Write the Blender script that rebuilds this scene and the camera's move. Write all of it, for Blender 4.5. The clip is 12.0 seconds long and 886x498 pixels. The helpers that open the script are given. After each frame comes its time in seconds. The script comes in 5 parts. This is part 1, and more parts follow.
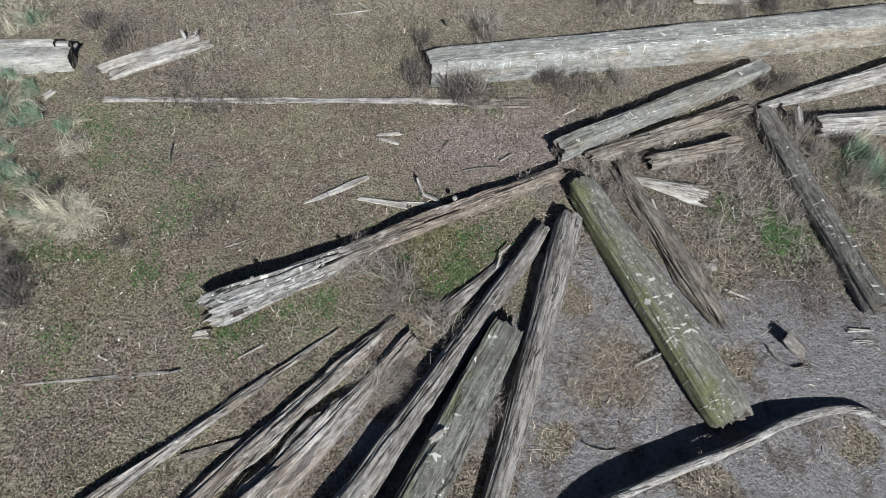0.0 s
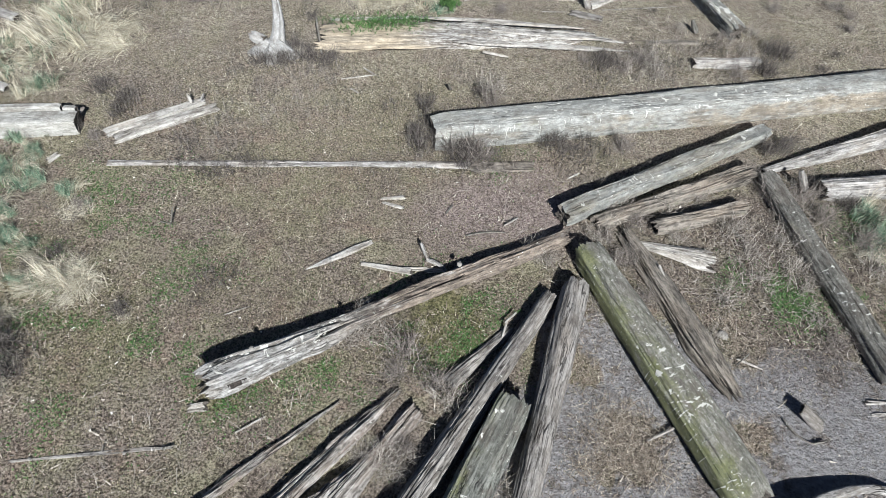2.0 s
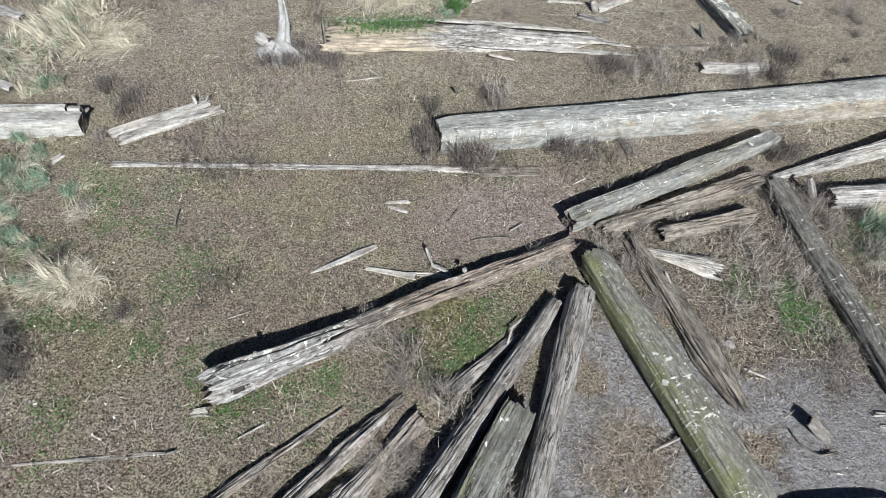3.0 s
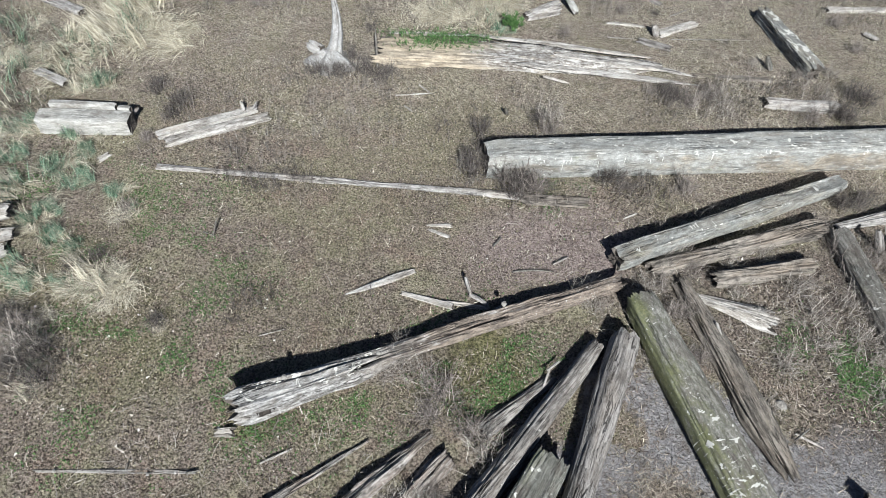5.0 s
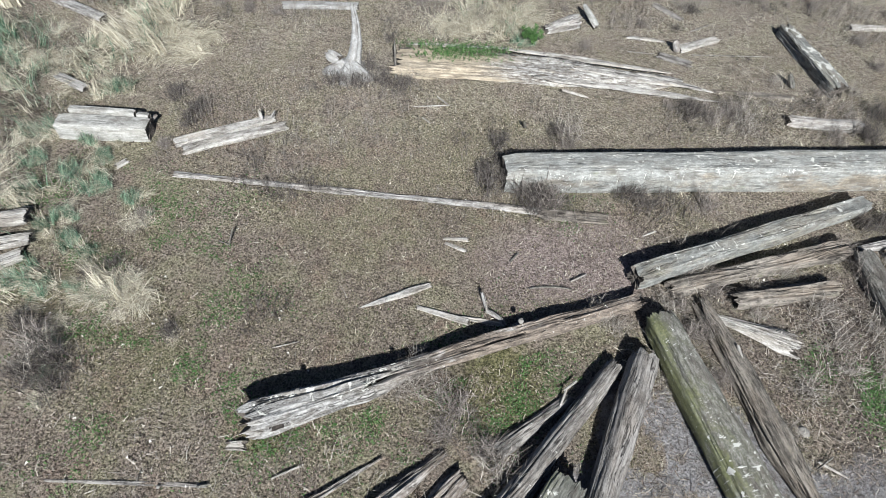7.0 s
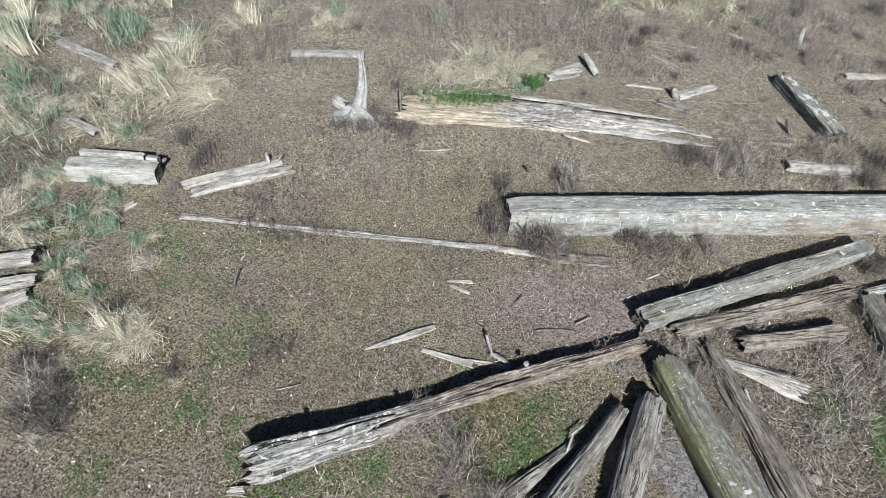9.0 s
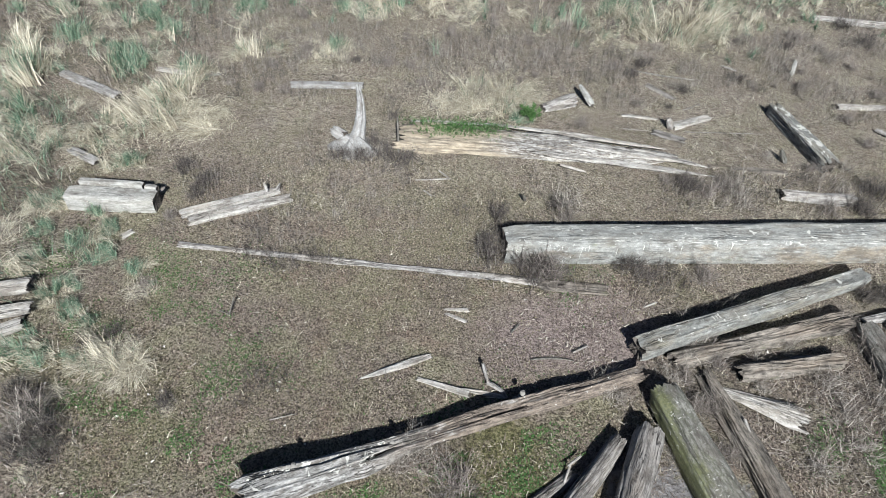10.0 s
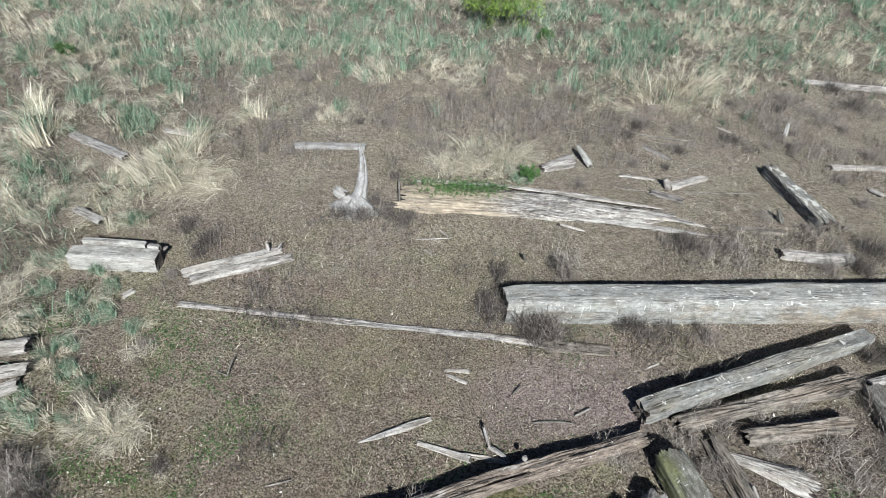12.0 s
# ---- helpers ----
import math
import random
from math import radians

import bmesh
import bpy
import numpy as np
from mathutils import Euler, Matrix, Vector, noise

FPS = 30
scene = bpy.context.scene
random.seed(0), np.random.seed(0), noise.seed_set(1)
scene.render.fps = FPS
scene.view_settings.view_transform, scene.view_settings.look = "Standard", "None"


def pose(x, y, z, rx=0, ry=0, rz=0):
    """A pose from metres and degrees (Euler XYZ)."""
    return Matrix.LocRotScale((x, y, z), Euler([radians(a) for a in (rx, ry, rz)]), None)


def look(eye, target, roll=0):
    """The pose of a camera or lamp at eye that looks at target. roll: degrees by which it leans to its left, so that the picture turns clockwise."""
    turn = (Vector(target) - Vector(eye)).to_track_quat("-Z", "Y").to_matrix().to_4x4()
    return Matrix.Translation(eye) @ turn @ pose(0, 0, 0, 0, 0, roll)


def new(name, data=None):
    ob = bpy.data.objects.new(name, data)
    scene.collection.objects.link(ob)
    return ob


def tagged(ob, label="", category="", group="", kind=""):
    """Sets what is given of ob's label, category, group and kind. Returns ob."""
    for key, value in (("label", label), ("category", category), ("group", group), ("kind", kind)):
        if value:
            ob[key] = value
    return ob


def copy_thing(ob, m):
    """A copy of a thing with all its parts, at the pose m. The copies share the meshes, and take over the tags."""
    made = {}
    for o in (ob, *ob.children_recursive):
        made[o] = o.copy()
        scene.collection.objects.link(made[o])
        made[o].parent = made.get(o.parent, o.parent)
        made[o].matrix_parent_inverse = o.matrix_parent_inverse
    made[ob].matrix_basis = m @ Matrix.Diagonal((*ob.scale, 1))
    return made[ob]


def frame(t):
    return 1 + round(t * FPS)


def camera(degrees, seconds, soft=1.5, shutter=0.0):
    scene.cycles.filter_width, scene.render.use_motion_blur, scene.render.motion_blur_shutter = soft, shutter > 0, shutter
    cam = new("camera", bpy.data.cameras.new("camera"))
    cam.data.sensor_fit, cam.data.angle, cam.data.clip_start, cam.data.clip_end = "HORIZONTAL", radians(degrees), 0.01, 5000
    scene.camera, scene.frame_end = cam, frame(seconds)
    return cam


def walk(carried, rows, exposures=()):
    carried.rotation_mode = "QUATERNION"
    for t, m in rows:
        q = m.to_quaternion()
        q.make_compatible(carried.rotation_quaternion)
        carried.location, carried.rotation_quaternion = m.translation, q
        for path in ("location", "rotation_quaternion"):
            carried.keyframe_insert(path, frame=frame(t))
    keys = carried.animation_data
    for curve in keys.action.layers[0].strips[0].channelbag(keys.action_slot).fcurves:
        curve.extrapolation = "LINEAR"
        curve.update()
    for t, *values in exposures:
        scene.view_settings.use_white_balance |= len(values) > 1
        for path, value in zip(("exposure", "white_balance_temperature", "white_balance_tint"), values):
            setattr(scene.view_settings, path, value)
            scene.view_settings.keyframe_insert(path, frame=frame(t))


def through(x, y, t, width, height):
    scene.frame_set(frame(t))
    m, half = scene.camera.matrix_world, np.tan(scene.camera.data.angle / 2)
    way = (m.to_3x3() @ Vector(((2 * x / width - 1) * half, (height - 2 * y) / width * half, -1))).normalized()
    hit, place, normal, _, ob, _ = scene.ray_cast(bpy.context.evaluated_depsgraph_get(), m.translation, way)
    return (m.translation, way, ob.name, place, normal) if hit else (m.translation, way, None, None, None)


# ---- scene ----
cam = camera(71.8, 12.0, soft=0.5)
PATH = [
    (0, (0.173, 0.094, 6.31), (0.119, 1.181, 4.633), 4.0),
    (0.5, (0.158, 0.124, 6.309), (0.096, 1.26, 4.665), 3.8),
    (1, (0.125, 0.172, 6.321), (0.055, 1.365, 4.718), 3.6),
    (1.5, (0.103, 0.245, 6.331), (0.031, 1.46, 4.744), 3.6),
    (2, (0.089, 0.343, 6.327), (0.018, 1.559, 4.74), 3.7),
    (2.5, (0.073, 0.391, 6.333), (0.003, 1.606, 4.745), 3.8),
    (4.5, (-0.077, 0.678, 6.33), (-0.231, 1.882, 4.741), 4.2),
    (5, (-0.122, 0.821, 6.325), (-0.305, 2.022, 4.736), 4.2),
    (5.5, (-0.169, 0.893, 6.332), (-0.377, 2.089, 4.742), 4.3),
    (6, (-0.216, 0.899, 6.325), (-0.424, 2.096, 4.736), 4.3),
    (6.5, (-0.234, 0.908, 6.314), (-0.445, 2.108, 4.728), 4.3),
    (7, (-0.244, 0.912, 6.305), (-0.46, 2.126, 4.73), 4.3),
    (9, (-0.28, 0.872, 6.315), (-0.529, 2.189, 4.831), 4.0),
    (9.5, (-0.246, 0.852, 6.302), (-0.505, 2.206, 4.853), 3.9),
    (10, (-0.226, 0.866, 6.306), (-0.495, 2.251, 4.889), 3.8),
    (10.5, (-0.224, 0.885, 6.303), (-0.502, 2.302, 4.92), 3.8),
    (11, (-0.232, 0.895, 6.314), (-0.519, 2.341, 4.964), 3.7),
    (11.5, (-0.238, 0.912, 6.347), (-0.534, 2.386, 5.028), 3.6),
    (12, (-0.235, 0.9, 6.375), (-0.541, 2.401, 5.088), 3.5),
]
EXPOSURES = [(t, stops, 6320, 9.3) for t, stops in ((0, 0.5), (0.8, 0.67), (2.0, 0.83), (6.5, 0.82), (9.5, 0.77), (12, 0.71))]
walk(cam, [(t, look(eye, target, roll)) for t, eye, target, roll in PATH], EXPOSURES)

# ---------------------------------------------------------------- light
SUN_ELEVATION, SHADOW_TURN = 38.0, 20.0      # degrees; the shadows fall ahead and to the left
world = bpy.data.worlds.new("sky")
scene.world = world
world.use_nodes = True
wn = world.node_tree
sky = wn.nodes.new("ShaderNodeTexSky")
sky.sky_type, sky.sun_disc = "NISHITA", False
sky.air_density, sky.dust_density, sky.altitude = 0.45, 0.5, 600.0
sky.sun_elevation, sky.sun_rotation = radians(SUN_ELEVATION), radians(180 - SHADOW_TURN)
wn.links.new(sky.outputs[0], wn.nodes["Background"].inputs[0])
wn.nodes["Background"].inputs[1].default_value = 0.05
sun = new("sun", bpy.data.lights.new("sun", "SUN"))
sun.data.energy, sun.data.angle, sun.data.color = 5.0, radians(0.53), (1.0, 0.995, 0.975)
_a = radians(SHADOW_TURN)
sun.matrix_world = look((5 * math.sin(_a), -5 * math.cos(_a), 5 * math.tan(radians(SUN_ELEVATION))), (0, 0, 0))

# ---------------------------------------------------------------- materials


class Nodes:
    """A short way to write node materials."""

    def __init__(self, name, each=False):
        self.mat = bpy.data.materials.new(name)
        self.mat.use_nodes = True
        self.tree = self.mat.node_tree
        self.bsdf = self.tree.nodes["Principled BSDF"]
        self.each = each

    def add(self, kind, **inputs):
        node = self.tree.nodes.new(kind)
        for key, value in inputs.items():
            self.put(node, key.replace("_", " "), value)
        return node

    def put(self, node, key, value):
        socket = node.inputs[int(key[1:])] if key[0] == "i" and key[1:].isdigit() else node.inputs[key]
        if isinstance(value, bpy.types.NodeSocket):
            self.tree.links.new(value, socket)
        else:
            socket.default_value = value

    def noise(self, vector, scale, detail=4.0, rough=0.55, warp=0.0):
        node = self.add("ShaderNodeTexNoise", Vector=vector, Scale=scale, Detail=detail, Roughness=rough, Distortion=warp)
        return (self.vary(node) if self.each else node).outputs[0]

    def ramp(self, value, low, high, a=0.0, b=1.0):
        node = self.add("ShaderNodeMapRange", Value=value)
        node.interpolation_type = "SMOOTHSTEP"
        for key, v in (("From Min", low), ("From Max", high), ("To Min", a), ("To Max", b)):
            node.inputs[key].default_value = v
        return node.outputs[0]

    def math(self, op, a, b=0.0):
        node = self.add("ShaderNodeMath", i0=a, i1=b)
        node.operation = op
        return node.outputs[0]

    def mix(self, factor, a, b, blend="MIX"):
        node = self.tree.nodes.new("ShaderNodeMix")
        node.data_type, node.blend_type = "RGBA", blend
        for n, v in ((0, factor), (6, a), (7, b)):
            if isinstance(v, bpy.types.NodeSocket):
                self.tree.links.new(v, node.inputs[n])
            else:
                node.inputs[n].default_value = v if n == 0 else (*v, 1.0)
        return node.outputs[2]

    def stretched(self, scale):
        """The thing's own coordinates, stretched."""
        where = self.add("ShaderNodeTexCoord").outputs["Object"]
        mapped = self.tree.nodes.new("ShaderNodeMapping")
        self.tree.links.new(where, mapped.inputs[0])
        mapped.inputs["Scale"].default_value = scale
        return mapped.outputs[0]

    def vary(self, node):
        """Gives each thing its own slice of a pattern."""
        info = self.add("ShaderNodeObjectInfo").outputs["Random"]
        if node.bl_idname == "ShaderNodeTexNoise":
            node.noise_dimensions = "4D"
        else:
            node.voronoi_dimensions = "4D"
        self.tree.links.new(self.math("MULTIPLY", info, 19.0), node.inputs["W"])
        return node

    def finish(self, colour, rough=0.85, bump=None, strength=0.5, distance=0.02, specular=0.25):
        self.put(self.bsdf, "Base Color", colour)
        self.put(self.bsdf, "Roughness", rough)
        self.bsdf.inputs["Specular IOR Level"].default_value = specular
        if bump is not None:
            node = self.add("ShaderNodeBump", Height=bump, Strength=strength, Distance=distance)
            self.put(self.bsdf, "Normal", node.outputs[0])
        return self.mat


def wood(name, light, dark, warm, warm_amount=0.35, moss=0.0, white=0.0, crack=0.85, far=None, fibre=0.6, relief=0.8, face=None):
    """Weathered driftwood: long slivers of uneven tone with dark cracks between them, along the thing's own x axis."""
    n = Nodes(name, each=True)
    plain = n.stretched((1.0, 1.0, 1.0))
    wobble = n.add("ShaderNodeTexNoise", Vector=n.stretched((1.6, 5.0, 5.0)), Scale=1.0, Detail=6.0).outputs["Color"]

    def slivers(scale, feature, shake):
        where = n.add("ShaderNodeVectorMath", i0=wobble)
        where.operation = "MULTIPLY_ADD"
        n.put(where, "i0", wobble)
        where.inputs[1].default_value = (shake * 0.3, shake, shake)
        n.put(where, "i2", n.stretched(scale))
        node = n.add("ShaderNodeTexVoronoi", Vector=where.outputs[0], Scale=1.0)
        node.feature = feature
        return n.vary(node)

    edge = slivers((0.75, 19.0, 19.0), "DISTANCE_TO_EDGE", 2.6).outputs["Distance"]
    thin = slivers((1.7, 58.0, 58.0), "DISTANCE_TO_EDGE", 4.5).outputs["Distance"]
    cell = n.add("ShaderNodeSeparateColor", Color=slivers((1.6, 26.0, 26.0), "F1", 3.0).outputs["Color"]).outputs[0]
    streak = n.noise(n.stretched((3.5, 36.0, 36.0)), 1.0, 6.0, 0.68, 0.4)
    thread = n.noise(n.stretched((14.0, 110.0, 110.0)), 1.0, 3.0, 0.6, 0.2)
    mottle = n.noise(n.stretched((9.0, 20.0, 20.0)), 1.0, 8.0, 0.75)
    smooth = n.ramp(n.noise(n.stretched((2.2, 7.0, 7.0)), 1.0, 5.0, 0.65), 0.46, 0.62)
    speckle = n.noise(plain, 55.0, 4.0, 0.7)
    tone = n.math("ADD", n.math("MULTIPLY", cell, 0.3 * fibre), n.math("ADD", n.math("MULTIPLY", streak, 0.2 + 0.55 * fibre), n.math("MULTIPLY", thread, 0.35 * fibre)))
    tone = n.math("ADD", tone, n.math("ADD", n.math("MULTIPLY", mottle, 1.0 - 0.55 * fibre), n.math("MULTIPLY", speckle, 0.5 * (1 - fibre) + 0.1)))
    level = 0.72 + 0.175 * fibre + 0.25 * (1 - fibre)
    colour = n.mix(n.ramp(tone, level - 0.18, level + 0.15), dark, light)
    blotch = n.noise(n.stretched((0.9, 2.6, 2.6)), 1.8, 6.0, 0.65)
    colour = n.mix(n.math("MULTIPLY", n.ramp(blotch, 0.45, 0.65), warm_amount), colour, warm)
    if far:
        along = n.add("ShaderNodeSeparateXYZ", Vector=n.add("ShaderNodeTexCoord").outputs["Object"]).outputs[0]
        reach = n.ramp(n.math("ADD", along, n.math("MULTIPLY", n.noise(n.stretched((0.5, 5.0, 5.0)), 1.0, 5.0, 0.6), 2.2)), 2.2, 3.4)
        colour = n.mix(n.math("MULTIPLY", reach, 0.95), colour, n.mix(n.ramp(tone, level - 0.18, level + 0.15), (0.085, 0.07, 0.06), far))
    if face:
        low, tan = face
        side = n.add("ShaderNodeSeparateXYZ", Vector=n.add("ShaderNodeTexCoord").outputs["Object"]).outputs[1]
        wave = n.math("MULTIPLY", n.math("SUBTRACT", n.noise(n.stretched((1.3, 2.0, 2.0)), 1.0, 6.0, 0.7), 0.5), 0.26)
        peeled = n.ramp(n.math("ADD", side, wave), low, low - 0.05)
        colour = n.mix(n.math("MULTIPLY", peeled, 0.85), colour, n.mix(n.ramp(tone, level - 0.18, level + 0.15), tuple(v * 0.45 for v in tan), tan))
    worn = n.noise(n.stretched((3.2, 11.0, 11.0)), 1.0, 7.0, 0.72, 0.6)
    colour = n.mix(n.ramp(worn, 0.54, 0.7, 0.0, 0.6), colour, tuple(min(0.6, v * 1.22) for v in light))
    colour = n.mix(n.ramp(worn, 0.46, 0.3, 0.0, 0.65), colour, tuple(v * 0.5 for v in dark))
    fade = n.ramp(n.noise(n.stretched((1.2, 3.0, 3.0)), 1.4, 5.0, 0.7), 0.48, 0.62)
    split = n.math("MULTIPLY", n.ramp(edge, 0.0, 0.07, 1.0, 0.0), fade)
    hair = n.math("MULTIPLY", n.ramp(thin, 0.0, 0.11, 0.2 + 0.7 * fibre, 0.0), smooth)
    dirt = n.ramp(n.noise(n.stretched((2.2, 5.0, 5.0)), 1.6, 8.0, 0.75), 0.49, 0.62)
    colour = n.mix(n.math("MULTIPLY", dirt, 0.6), colour, (0.105, 0.09, 0.077))
    if moss:
        flank = n.add("ShaderNodeSeparateXYZ", Vector=n.add("ShaderNodeTexCoord").outputs["Object"]).outputs[1]
        patch = n.math("ADD", n.noise(n.stretched((1.0, 2.2, 2.2)), 2.0, 8.0, 0.72), n.math("MULTIPLY", flank, -1.3 * moss))
        patch = n.ramp(patch, 0.62 - 0.2 * moss, 0.82 - 0.2 * moss)
        green = n.mix(n.ramp(n.noise(plain, 30.0, 5.0, 0.7), 0.3, 0.7), (0.06, 0.068, 0.032), (0.2, 0.21, 0.09))
        green = n.mix(n.ramp(flank, -0.1, -0.22, 0.0, 0.45), green, (0.15, 0.165, 0.07))
        colour = n.mix(n.math("MULTIPLY", patch, 0.78), colour, green)
    colour = n.mix(n.math("MULTIPLY", n.math("MAXIMUM", split, hair), crack), colour, (0.022, 0.019, 0.017))
    if white:
        area = n.ramp(n.noise(plain, 1.6, 3.0), 0.48, 0.6)
        spot = n.ramp(n.noise(n.stretched((14.0, 9.0, 9.0)), 1.6, 4.0, 0.65, 1.2), 0.68 - 0.05 * white, 0.71 - 0.05 * white)
        colour = n.mix(n.math("MULTIPLY", spot, n.math("ADD", n.math("MULTIPLY", area, 0.75), 0.15)), colour, (0.66, 0.66, 0.62))
    height = n.math("SUBTRACT", n.math("MULTIPLY", tone, 0.6), n.math("ADD", split, n.math("MULTIPLY", hair, 0.5)))
    return n.finish(colour, 0.84, height, relief, 0.02)


SILVER = wood("silver_wood", (0.42, 0.41, 0.392), (0.13, 0.124, 0.116), (0.31, 0.27, 0.22), 0.45, 0.0, 0.5, fibre=0.42)
PALE = wood("pale_wood", (0.52, 0.507, 0.475), (0.22, 0.207, 0.187), (0.43, 0.38, 0.305), 0.35, 0.0, 0.3, crack=0.75, fibre=0.35)
SAWN = wood("sawn_grey_wood", (0.46, 0.46, 0.435), (0.25, 0.25, 0.232), (0.37, 0.345, 0.29), 0.3, 0.0, 0.3, crack=0.5, fibre=0.15, relief=0.5)
BONE = wood("smooth_bleached_wood", (0.37, 0.372, 0.366), (0.2, 0.198, 0.19), (0.33, 0.31, 0.28), 0.4, 0.0, 0.2, crack=0.15, fibre=0.02, relief=0.25)
HALF = wood("tan_to_bleached_wood", (0.46, 0.405, 0.315), (0.26, 0.222, 0.168), (0.38, 0.31, 0.22), 0.4, 0.0, 0.3, crack=0.6, far=(0.55, 0.55, 0.525), fibre=0.25, relief=0.6)
STREAKED = wood("streaked_grey_wood", (0.32, 0.327, 0.308), (0.13, 0.133, 0.124), (0.31, 0.277, 0.212), 0.45, 0.15, 1.0, crack=0.6, fibre=0.18)
PEELED = wood("grey_wood_with_a_peeled_tan_side", (0.37, 0.378, 0.358), (0.17, 0.175, 0.165), (0.31, 0.29, 0.24), 0.3, 0.1, 1.2, crack=0.45, fibre=0.12, relief=0.6, face=(-0.235, (0.37, 0.315, 0.24)))
TWO_TONE = wood("silver_to_tan_wood", (0.42, 0.418, 0.405), (0.1, 0.096, 0.09), (0.29, 0.255, 0.21), 0.35, 0.0, 1.1, crack=0.95, far=(0.27, 0.222, 0.178), fibre=0.35)
BROWN = wood("brown_grey_wood", (0.3, 0.288, 0.27), (0.07, 0.065, 0.06), (0.22, 0.188, 0.155), 0.4, 0.0, 0.5, fibre=0.55)
MOSSY = wood("mossy_wood", (0.33, 0.325, 0.295), (0.105, 0.104, 0.085), (0.18, 0.165, 0.13), 0.4, 0.62, 1.3, crack=0.35, fibre=0.02, relief=0.6)
GREENISH = wood("greenish_dark_wood", (0.24, 0.246, 0.222), (0.06, 0.065, 0.056), (0.17, 0.16, 0.13), 0.35, 0.4, 0.7, fibre=0.35)
RUINED = wood("ruined_wood", (0.42, 0.4, 0.375), (0.055, 0.05, 0.045), (0.2, 0.16, 0.13), 0.75, 0.0, 1.3, crack=0.98, fibre=0.5, relief=1.0)
DARK = wood("dark_wood", (0.25, 0.244, 0.222), (0.075, 0.073, 0.064), (0.2, 0.178, 0.148), 0.4, 0.2, 1.0, crack=0.5, fibre=0.08)
ROTTEN = wood("rotten_wood", (0.27, 0.243, 0.21), (0.06, 0.056, 0.049), (0.21, 0.162, 0.12), 0.4, 0.2, 0.2, fibre=0.45)
# rotten wood made near black: the shade of deep holes is in its colour
SHADED_ROT = wood("black_rot", (0.04, 0.034, 0.029), (0.012, 0.01, 0.009), (0.03, 0.024, 0.019), 0.4, 0.0, 0.0, fibre=0.2)
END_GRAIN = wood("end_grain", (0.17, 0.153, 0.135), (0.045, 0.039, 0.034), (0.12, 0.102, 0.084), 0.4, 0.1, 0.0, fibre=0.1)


def soil():
    """Brown crumbly soil with red-brown, olive and dark patches, moss, bare pinkish places and dried grey mud."""
    n = Nodes("beach_soil")
    where = n.add("ShaderNodeTexCoord").outputs["Object"]

    def layer(name):
        node = n.add("ShaderNodeAttribute")
        node.attribute_name = name
        return node.outputs["Fac"]

    mud, moss, bare, damp, dry = (layer(k) for k in ("mud", "moss", "bare", "damp", "dry"))
    fine = n.noise(where, 38.0, 5.0, 0.7)
    mid = n.noise(where, 7.0, 6.0, 0.68)
    wide = n.noise(where, 1.1, 5.0, 0.62)
    grain = n.ramp(fine, 0.37, 0.63)
    brown = n.mix(grain, (0.053, 0.044, 0.036), (0.34, 0.29, 0.243))
    olive = n.mix(grain, (0.065, 0.061, 0.038), (0.39, 0.365, 0.255))
    rust = n.mix(grain, (0.065, 0.047, 0.037), (0.38, 0.29, 0.235))
    colour = n.mix(n.ramp(wide, 0.42, 0.6), brown, olive)
    colour = n.mix(n.ramp(n.noise(where, 2.1, 6.0, 0.7), 0.5, 0.64, 0.0, 0.7), colour, rust)
    pink = n.mix(grain, (0.135, 0.105, 0.096), (0.39, 0.325, 0.3))
    colour = n.mix(n.ramp(n.math("ADD", bare, n.math("MULTIPLY", mid, 0.5)), 0.5, 0.95), colour, pink)
    speck = n.noise(where, 130.0, 3.0, 0.7)
    colour = n.mix(n.ramp(speck, 0.6, 0.72, 0.0, 0.55), colour, (0.43, 0.39, 0.33))
    # dark specks: soil grains, and tiny shadows painted into the colour
    colour = n.mix(n.ramp(speck, 0.43, 0.33, 0.0, 0.8), colour, (0.033, 0.028, 0.024))
    green = n.mix(grain, (0.045, 0.052, 0.02), (0.2, 0.195, 0.09))
    colour = n.mix(n.ramp(n.math("ADD", moss, n.math("MULTIPLY", mid, 0.8)), 0.6, 1.1, 0.0, 0.85), colour, green)
    lump = n.noise(where, 22.0, 6.0, 0.72)
    grey = n.mix(n.ramp(lump, 0.3, 0.7), (0.18, 0.175, 0.178), (0.43, 0.42, 0.425))
    grey = n.mix(n.ramp(n.noise(where, 2.6, 6.0, 0.7), 0.5, 0.62, 0.0, 0.8), grey, n.mix(grain, (0.07, 0.058, 0.05), (0.25, 0.215, 0.19)))
    grey = n.mix(n.ramp(n.noise(where, 60.0, 3.0, 0.6), 0.62, 0.7, 0.0, 0.75), grey, (0.07, 0.062, 0.057))
    colour = n.mix(n.ramp(n.math("ADD", mud, n.math("MULTIPLY", n.math("SUBTRACT", mid, 0.5), 1.4)), 0.33, 0.62), colour, grey)
    # dark soil among the twigs; under the grass, tussock shade painted into the colour
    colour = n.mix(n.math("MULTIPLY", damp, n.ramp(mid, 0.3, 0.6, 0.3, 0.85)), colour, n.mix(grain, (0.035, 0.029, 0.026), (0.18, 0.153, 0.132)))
    colour = n.mix(n.math("MULTIPLY", dry, n.ramp(mid, 0.35, 0.62, 0.15, 0.75)), colour, n.mix(grain, (0.07, 0.06, 0.05), (0.55, 0.5, 0.415)))
    patch = n.noise(where, 3.2, 7.0, 0.74)
    dried = n.math("SUBTRACT", 1.0, n.math("MULTIPLY", mud, 0.6))
    colour = n.mix(n.math("MULTIPLY", n.ramp(patch, 0.52, 0.66, 0.0, 0.55), dried), colour, n.mix(grain, (0.03, 0.024, 0.02), (0.15, 0.122, 0.1)))
    clod = n.noise(where, 11.0, 7.0, 0.8)
